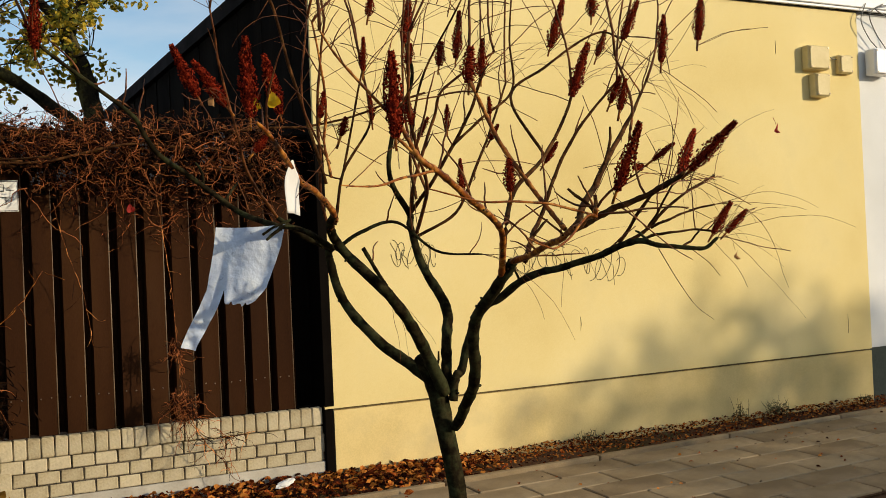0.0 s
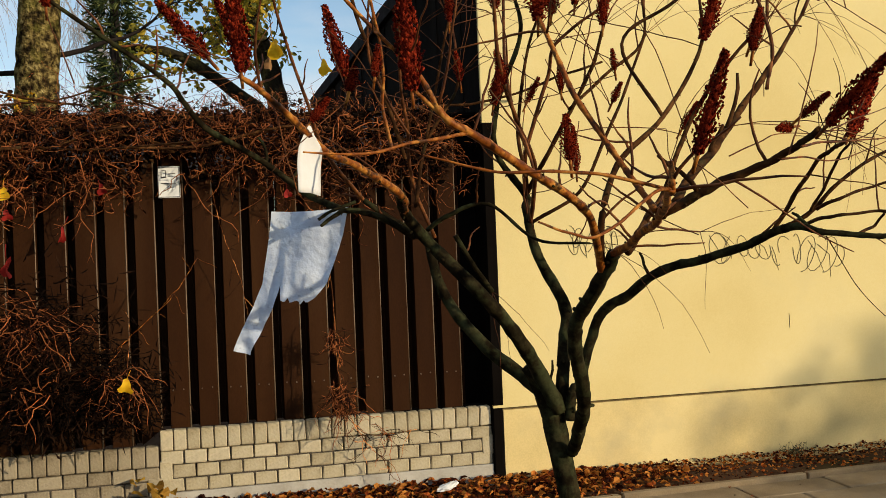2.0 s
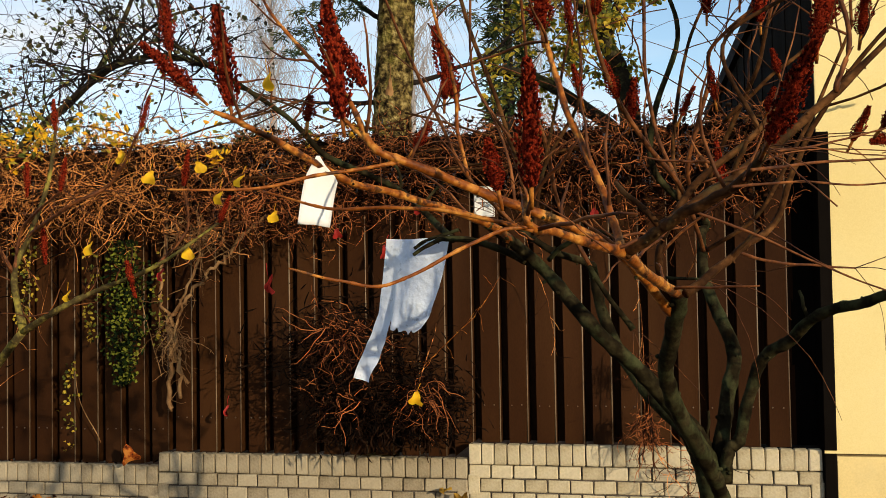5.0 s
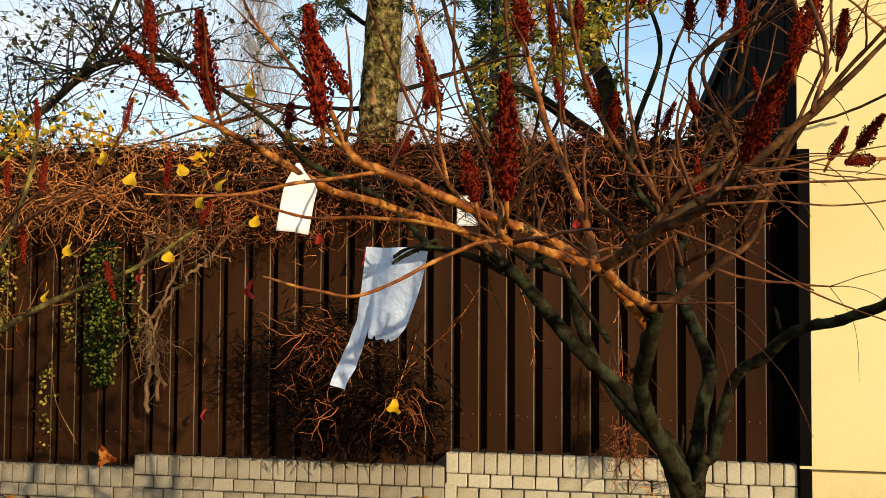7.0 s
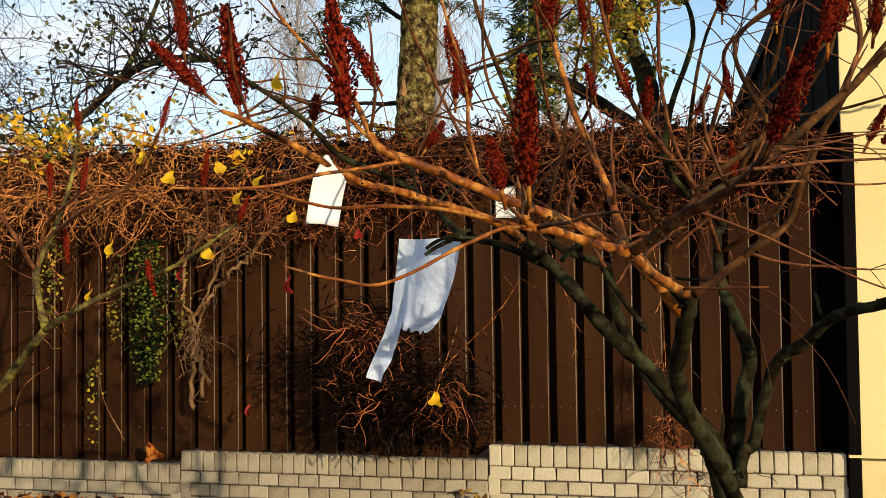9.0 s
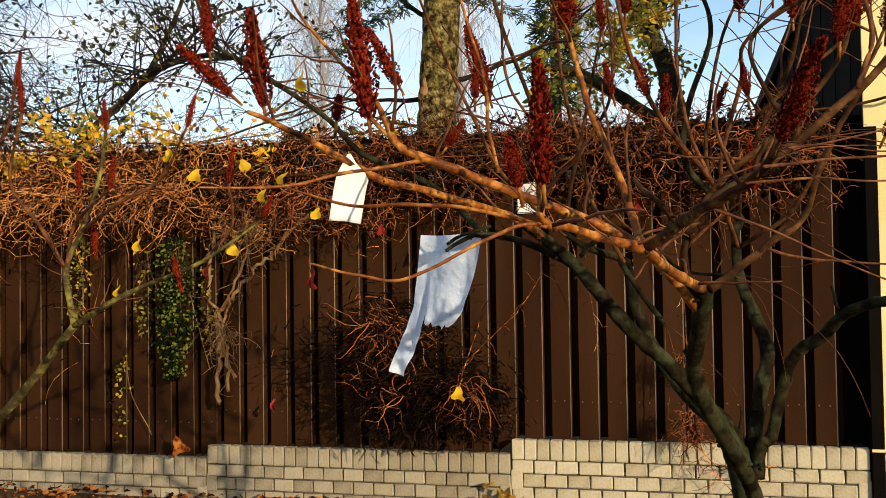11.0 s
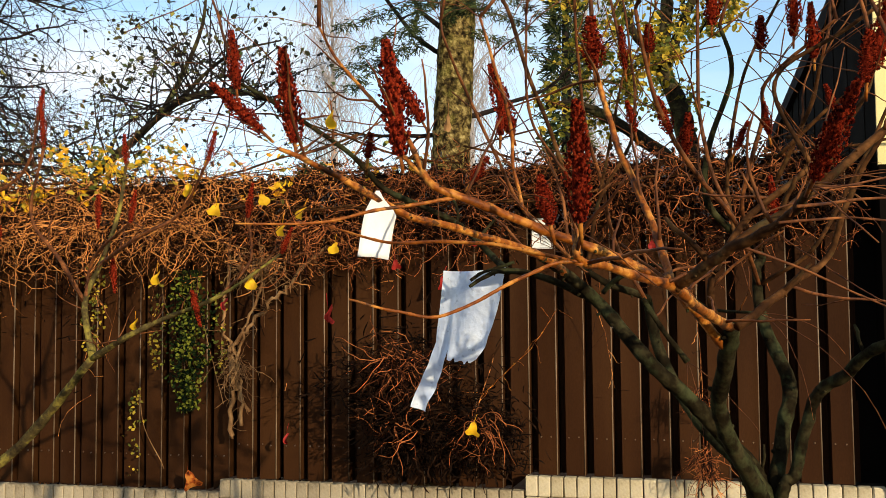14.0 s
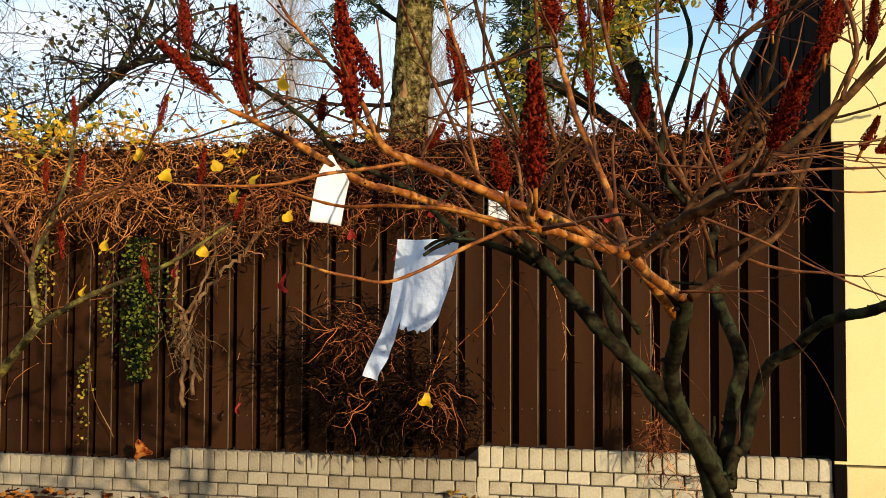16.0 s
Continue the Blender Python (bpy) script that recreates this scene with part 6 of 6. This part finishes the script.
# ---- leaf litter, weeds, grass ----
def litter():
    rng = random.Random(41)
    t = Tubes()
    for i in range(15000):
        x = rng.uniform(-7.5, 5.2)
        if rng.random() > (0.12 + 0.78 * min(1.0, max(0.0, (x + 3.6) / 1.2)) if x < 1.6 else 0.75):
            continue
        y = -0.02 - abs(rng.gauss(0, 0.30)) if x < 0.3 else -0.04 - abs(rng.gauss(0, 0.22))
        if y < kerb_y(x) - 0.05 and rng.random() < 0.85:
            continue
        near = max(0.0, 1 + y / 0.55)
        z = ground_z(x, y) + 0.012 + rng.uniform(0, 0.032) * near
        s = rng.uniform(0.022, 0.066) * (1.0 if x < 0.6 else 0.75 if x < 1.1 else 0.48)
        t.leaf((x, y, z), rand_dir(rng, (-0.25, 0.45)), rand_dir(rng, (0.35, 1)), s, s * rng.uniform(0.45, 0.85), rng.uniform(-0.1, 0.4))
    ob = t.make("leaf_litter", M_LITTER, smooth=False)
    tagged(ob, "drift of orange-brown fallen leaves along the wall", "leaves", kind="stuff")
    t = Tubes()
    for i in range(90):
        x = rng.uniform(-1, 4.2)
        y = kerb_y(x) - rng.uniform(0.0, 1.4)
        s = rng.uniform(0.015, 0.04)
        t.leaf((x, y, ground_z(x, y) + 0.02), rand_dir(rng, (-0.1, 0.2)), rand_dir(rng, (0.5, 1)), s, s * 0.6)
    ob = t.make("scattered_leaves", M_LITTER, smooth=False)
    tagged(ob, "few small fallen leaves on the footpath", "leaves", kind="stuff")
    g = Tubes()
    for i in range(9000):
        x, y = rng.uniform(-4.5, 6.0), rng.uniform(-4.6, -2.16)
        if noise.noise((x * 1.3, y * 1.3, 2)) < -0.15:
            continue
        h = rng.uniform(0.02, 0.06)
        p = Vector((x, y, ground_z(x, y) - 0.01))
        d = Vector((rng.gauss(0, 0.4), rng.gauss(0, 0.4), 1)).normalized()
        s = d.cross(rand_dir(rng)).normalized() * 0.002
        b = len(g.v)
        g.v += [p - s, p + s, p + d * h]
        g.f.append((b, b + 1, b + 2))
    ob = g.make("grass", M_GRASS, smooth=False)
    tagged(ob, "short patchy grass beside the footpath", "grass", kind="stuff")
    for x, y, n, h in ((1.92, -0.10, 26, 0.11), (3.42, -0.09, 22, 0.18), (3.80, -0.12, 34, 0.17), (2.55, -0.3, 18, 0.07), (-1.3, -0.2, 14, 0.06), (4.85, -0.12, 16, 0.09)):
        w = Tubes()
        for _ in range(n):
            line = wander(rng, (x + rng.gauss(0, 0.05), y + rng.gauss(0, 0.03), ground_z(x, y)), (rng.gauss(0, 0.5), rng.gauss(0, 0.4), 1), h * rng.uniform(0.5, 1.1), 4, 0.25)
            w.add(line, [0.0018, 0.0017, 0.0015, 0.0012, 0.0008], 4)
            w.leaf(line[2], rand_dir(rng, (-0.3, 0.6)), rand_dir(rng), 0.025, 0.011)
            w.leaf(line[3], rand_dir(rng, (-0.3, 0.6)), rand_dir(rng), 0.02, 0.009)
        tagged(w.make("weed", M_WEED, smooth=False), "withered weed growing at the foot of the wall", "weed", group="weeds along the wall")
    # yellow seedling by the brick wall
    w = Tubes()
    for _ in range(26):
        w.leaf((-2.03 + rng.gauss(0, 0.05), -0.12 + rng.gauss(0, 0.03), 0.02 + abs(rng.gauss(0, 0.06))), rand_dir(rng, (-0.3, 0.8)), rand_dir(rng), 0.075, 0.055)
    tagged(w.make("yellow_seedling", M_YLEAFDULL, smooth=False), "clump of dull yellow leaves by the brick wall", "seedling")
    # crumpled litter paper
    bm = bmesh.new()
    bmesh.ops.create_icosphere(bm, subdivisions=3, radius=1.0)
    for v in bm.verts:
        k = 1 + 0.35 * noise.noise(v.co * 2.4)
        v.co = Vector((v.co.x * 0.075 * k, v.co.y * 0.03 * k, v.co.z * 0.018 * k))
    ob = finish("litter_paper", bm, M_RUBBISH)
    ob.location, ob.rotation_euler = (-0.41, -0.24, 0.0), (0.1, -0.15, 0.5)
    tagged(ob, "crumpled whitish scrap of paper among fallen leaves", "litter")


M_YLEAFDULL = material("dull_yellow_leaf", [(0.34, 0.18, 0.03), (0.52, 0.32, 0.05)], 20, 0.7, 0.2, 90, random_by="island", spread=0.25, translucent=0.3)
litter()


# ---- trees behind the fence ----
def grow(tubes, tips, rng, start, d, length, r, level, spread=0.7, pull=(0, 0, 0.02), sides=5, kids=(3, 5), n=6, bend=0.30):
    w = wander(rng, start, d, length, n, bend, pull)
    tubes.add(w, [r * (1 - 0.55 * i / n) for i in range(n + 1)], sides if level > 1 else 3, 0.08 if level > 1 else 0, rng)
    if level == 0:
        tips += w[2:]
        return
    for _ in range(rng.randint(*kids)):
        i = rng.randint(2, n)
        dd = (w[i] - w[i - 1]).normalized()
        grow(tubes, tips, rng, w[i], (dd + rand_dir(rng) * spread).normalized(), length * rng.uniform(0.45, 0.75), r * (1 - 0.5 * i / n) * 0.6, level - 1, spread, pull, sides, kids, n, bend * 1.15)


def leafy(tips, rng, n, size, mat, name, parent, jitter=0.06):
    t = Tubes()
    for _ in range(n):
        p = rng.choice(tips) + rand_dir(rng) * rng.uniform(0, jitter)
        s = size * rng.uniform(0.7, 1.3)
        t.leaf(p, rand_dir(rng, (-1, 0.3)), rand_dir(rng), s, s * 0.62)
    return tagged(t.make(name, mat, parent, smooth=False), kind="stuff")


def big_trunk():
    rng = random.Random(51)
    tree = empty("old_tree", "thick straight trunk with scaly mossy bark behind the fence", "tree")
    t = Tubes()
    pts = [(-2.955 + 0.00307 * k, 1.35, -0.2 + 0.05 * k) for k in range(134)]
    t.add(pts, [0.166 - 0.00047 * k for k in range(134)], 30, 0.055, rng)
    t.make("trunk", M_TRUNK, tree, "scaly greenish-brown trunk")
    b, tips = Tubes(), []
    for z, d in ((3.05, (-0.9, 0.1, 0.5)), (3.2, (-1, -0.2, 0.6)), (2.62, (1, 0.1, 0.1)), (3.6, (0.9, -0.3, 0.4)), (2.5, (-1, 0.2, 0.35)), (4.2, (-0.6, -0.4, 0.5)), (4.4, (0.6, 0.4, 0.5))):
        grow(b, tips, rng, (-2.75, 1.35, z + 0.18), d, rng.uniform(0.8, 1.3), 0.022, 2, 0.8)
    tagged(b.make("branch_mass", M_DARKTWIG, tree), kind="stuff")
    leafy(tips, rng, 120, 0.05, M_GLEAF, "leaves", tree)
    nd = Tubes()
    for z in (3.3, 3.5, 3.8):
        for _ in range(5):
            w = wander(rng, (-2.85, 1.3, z + 0.2 + rng.uniform(-0.1, 0.1)), (rng.uniform(-1, 1), rng.uniform(-1, 0), -0.15), 0.8, 8, 0.15, (0, 0, -0.03))
            for p in w[2:]:
                for _ in range(40):
                    nd.leaf(p + rand_dir(rng) * 0.03, rand_dir(rng, (-0.9, 0.2)), rand_dir(rng), 0.07, 0.008)
    tagged(nd.make("needles", M_NEEDLE, tree), kind="stuff")


def apple_tree():
    """Mossy limbs with yellow-green leaves left of the house eave."""
    rng = random.Random(53)
    tree = empty("fruit_tree", "old fruit tree with mossy limbs and yellow-green leaves", "tree")
    trunk = Tubes()
    trunk.add(*[list(z) for z in zip(*[(p[:3], p[3]) for p in spline([(-0.92, 2.4, -0.13, 0.1133), (-1.015, 2.4, 1.339, 0.103), (-1.066, 2.4, 2.398, 0.0876), (-1.155, 2.4, 2.983, 0.0772), (-1.283, 2.42, 3.355, 0.0618), (-1.237, 2.5, 3.896, 0.0515)], 5)])], 10, 0.12, rng)
    trunk.make("trunk", M_ARCH, tree)
    tips = []
    limbs = Tubes()
    for ctrl in ([(-1.098, 2.4, 2.451, 0.0618), (-1.422, 2.35, 2.708, 0.0515), (-1.849, 2.3, 2.993, 0.0412), (-2.217, 2.3, 3.058, 0.0288)],
                 [(-1.282, 2.42, 3.248, 0.0515), (-1.16, 2.4, 3.573, 0.0412), (-0.955, 2.35, 4.011, 0.0309)], [(-1.283, 2.42, 3.355, 0.0464), (-1.52, 2.5, 3.671, 0.0361), (-1.683, 2.5, 4.094, 0.0258)]):
        p = spline(ctrl, 6)
        limbs.add([q[:3] for q in p], [q[3] for q in p], 9, 0.14, rng)
    limbs.make("limb", M_ARCH, tree)
    b = Tubes()
    for _ in range(26):
        z = rng.uniform(3.1, 4.3)
        grow(b, tips, rng, (-1.27 + rng.uniform(-0.35, 0.3), 2.4, z), (rng.uniform(-1, 1), rng.uniform(-0.7, 0.5), rng.uniform(-0.5, 0.6)), rng.uniform(0.35, 0.6), 0.008, 1, 0.9, (0, 0, -0.06))
    tagged(b.make("branch_mass", M_DARKTWIG, tree), kind="stuff")
    leafy(tips, rng, 2600, 0.056, M_YGLEAF, "leaves", tree, 0.11)


def dark_tree():
    """A bare crooked tree with a long arching limb and a few dull leaves."""
    rng = random.Random(57)
    tree = empty("bare_tree", "dark crooked bare tree with few dull green leaves", "tree")
    main = Tubes()
    for ctrl in ([(-7.242, 2.2, -0.036, 0.1236), (-6.978, 2.2, 1.351, 0.103), (-6.71, 2.2, 2.158, 0.0876), (-6.382, 2.2, 2.617, 0.0721), (-5.955, 2.15, 2.925, 0.0566), (-5.474, 2.1, 3.236, 0.0464), (-4.983, 2.1, 3.313, 0.0361), (-4.484, 2.1, 3.173, 0.0206)],
                 [(-5.668, 2.12, 3.132, 0.0412), (-5.431, 2.1, 3.494, 0.033), (-5.242, 2.1, 3.913, 0.0247), (-5.2, 2.1, 4.333, 0.0155)],
                 [(-5.474, 2.1, 3.236, 0.0309), (-5.185, 2.1, 3.497, 0.0258), (-4.89, 2.1, 3.658, 0.0185), (-4.492, 2.1, 3.717, 0.0103)]):
        p = spline(ctrl, 6)
        main.add([q[:3] for q in p], [q[3] * 0.62 for q in p], 9, 0.16, rng)
    main.make("limb", M_ARCH, tree, "arching dark limb with moss")
    b, tips = Tubes(), []
    for _ in range(84):
        x = rng.uniform(-6.6, -4.5)
        z = np.interp(x, [-6.42, -5.97, -5.48, -5.0, -4.5], [2.63, 2.94, 3.25, 3.32, 3.17])
        grow(b, tips, rng, (x, 2.1, float(z)), (rng.uniform(-0.8, 0.9), rng.uniform(-0.8, 0.6), rng.uniform(-0.4, 1.0)), rng.uniform(0.45, 0.9), 0.009, 2, 0.9, (0, 0, -0.01), kids=(2, 4))
    tagged(b.make("branch_mass", M_DARKTWIG, tree), kind="stuff")
    leafy(tips, rng, 1000, 0.050, M_DARKLEAF, "leaves", tree, 0.05)
    leafy(tips, rng, 240, 0.046, M_GLEAF, "green_leaves", tree, 0.05)


def far_dark_tree():
    rng = random.Random(59)
    tree = empty("far_tree", "dense dark leafless tree behind the fence", "tree")
    t = Tubes()
    t.add([(-9.32, 3.5, -0.2), (-9.27, 3.5, 2.0), (-9.22, 3.5, 4.4), (-9.17, 3.5, 6.3)], [0.13, 0.11, 0.08, 0.05], 9, 0.1, rng)
    t.make("trunk", M_DARKTWIG, tree)
    b, tips = Tubes(), []
    for _ in range(150):
        z = rng.uniform(1.9, 5.2)
        grow(b, tips, rng, (-9.22, 3.5, z + 0.15), (rng.uniform(-1, 1), rng.uniform(-0.9, 0.6), rng.uniform(-0.5, 0.4)), rng.uniform(0.9, 2.0), 0.022, 2, 1.0, (0, 0, -0.04), kids=(4, 6))
    tagged(b.make("branch_mass", M_DARKTWIG, tree), kind="stuff")
    leafy(tips, rng, 1500, 0.06, M_DARKLEAF, "leaves", tree, 0.06)


def yellow_shrubs():
    rng = random.Random(63)
    for x, y, top, n, label in ((-5.93, 1.0, 2.60, 1000, "shrub with thin twigs and yellow leaves behind the fence"), (-4.97, 0.9, 2.52, 700, "shrub with thin twigs and yellow leaves behind the fence"), (-6.88, 1.1, 2.58, 900, "shrub with thin twigs and yellow-green leaves"), (-3.99, 0.8, 2.55, 130, "nearly bare shrub behind the fence")):
        s = empty("shrub", label, "shrub", "shrubs behind the fence")
        b, tips = Tubes(), []
        for _ in range(9):
            grow(b, tips, rng, (x + rng.uniform(-0.3, 0.3), y, 0.0), (rng.uniform(-0.25, 0.25), rng.uniform(-0.2, 0.2), 1), top * 0.72, 0.010, 2, 0.6, (0, 0, 0.02), kids=(2, 4), n=7)
        tagged(b.make("stem_mass", M_VINE, s), kind="stuff")
        hi = [p for p in tips if 2.1 < p.z < top + 0.1] or tips
        leafy(hi, rng, n // 2, 0.05, M_YGLEAF, "leaves", s, 0.08)
        leafy(hi, rng, n // 3, 0.055, M_YLEAF, "yellow_leaves", s, 0.08)


def conifer(x, y, height, width, label, z0=0.0, seed=71, n=900, name="conifer"):
    rng = random.Random(seed)
    tree = empty(name, label, "conifer")
    t = Tubes()
    t.add([(x, y, z0 - 0.2), (x, y, z0 + height)], [0.02 * height, 0.01], 7)
    t.make("trunk", M_DARKTWIG, tree)
    nd = Tubes()
    for _ in range(n):
        u = rng.random() ** 0.8
        z = z0 + height * (0.08 + 0.92 * u)
        r = width * (1 - u) * rng.uniform(0.55, 1.1) + 0.05
        a = rng.uniform(0, 2 * math.pi)
        d = Vector((math.cos(a), math.sin(a), -0.25))
        p0 = Vector((x, y, z))
        for k in range(7):
            p = p0 + d * r * (0.3 + 0.1 * k)
            nd.leaf(p, d + rand_dir(rng) * 0.9, rand_dir(rng), 0.10 + 0.008 * height, 0.012 + 0.0015 * height)
    tagged(nd.make("needles", M_NEEDLE, tree, smooth=False), kind="stuff")


def birch():
    rng = random.Random(77)
    for x, y, h, label in ((-6.9, 19, 11.5, "distant pale birch with drooping bare twigs"), (-11.0, 20, 10.5, "distant pale birch with drooping bare twigs"), (-4.2, 22, 10.5, "distant pale birch with drooping bare twigs")):
        tree = empty("birch", label, "tree", "distant birches")
        t = Tubes()
        t.add([(x, y, 0), (x + 0.1, y, h * 0.5), (x, y, h)], [0.13, 0.09, 0.02], 7)
        t.make("trunk", M_BIRCH, tree)
        b = Tubes()
        for _ in range(80):
            z = rng.uniform(h * 0.3, h)
            w = wander(rng, (x, y, z), (rng.uniform(-1, 1), rng.uniform(-1, 1), 0.9), rng.uniform(0.8, 1.8), 5, 0.2)
            b.add(w, [0.02, 0.017, 0.014, 0.012, 0.010, 0.008], 3)
            for p in w[2:]:
                for _ in range(3):
                    q = wander(rng, p, (rng.uniform(-0.6, 0.6), rng.uniform(-0.6, 0.6), -0.4), rng.uniform(0.7, 1.7), 5, 0.15, (0, 0, -0.3))
                    b.add(q, [0.006, 0.0055, 0.005, 0.0045, 0.004, 0.003], 3)
        tagged(b.make("twig_mass", M_BIRCH, tree), kind="stuff")


M_DARKLEAF = material("dark_dull_leaf", [(0.012, 0.014, 0.012), (0.035, 0.036, 0.022), (0.09, 0.08, 0.03)], 10, 0.7, 0.1, 60, random_by="island", spread=0.3, translucent=0.15)
big_trunk()
apple_tree()
dark_tree()
far_dark_tree()
yellow_shrubs()
conifer(-4.23, 2.15, 2.6, 0.42, "small olive-green conifer behind the fence", seed=72, n=700)
conifer(-2.64, 6.59, 6.9, 0.62, "tall sparse dark green spruce behind the garden", seed=73, n=800)
birch()


# ---- unseen trees added behind the camera, sunward, to shade the foot of the house ----
def street_tree():
    rng = random.Random(81)
    for foot, dist, up, wide, n in ((3.3, 26.0, 0.30, 1.0, 330), (4.5, 27.0, 0.15, 0.9, 300), (1.9, 25.0, -0.25, 0.9, 190), (2.9, 24.0, -0.75, 1.0, 420), (5.2, 25.5, -0.65, 1.1, 420), (0.6, 24.5, -0.95, 0.8, 240)):
        c = Vector((foot, 0, up)) + SUN * dist
        tree = empty("street_tree", "leafy tree added out of view to shade the house foot and footpath", "tree", "street trees")
        t = Tubes()
        t.add([(c.x, c.y, -0.2), (c.x, c.y, c.z * 0.6), (c.x, c.y, c.z)], [0.16, 0.13, 0.06], 9, 0.1, rng)
        t.make("trunk", M_DARKTWIG, tree)
        lf = Tubes()
        for _ in range(n):
            d = rand_dir(rng) * (rng.random() ** 0.45) * wide
            p = c + Vector((d.x, d.y, d.z * 0.75))
            lf.leaf(p, rand_dir(rng), rand_dir(rng), 0.16, 0.11)
        tagged(lf.make("crown", M_GLEAF, tree, smooth=False), kind="stuff")


street_tree()
# unseen block added behind the camera to hold back sky fill
fill_block = prism("street_facade", [(-34, -24), (7.0, -24), (7.0, -17), (-34, -17)], -0.1, 3.2, M_GREYWALL)
tagged(fill_block, "plain grey block added out of view to cut the sky's fill light", "house", kind="structure")

# bricks last
brick_wall()
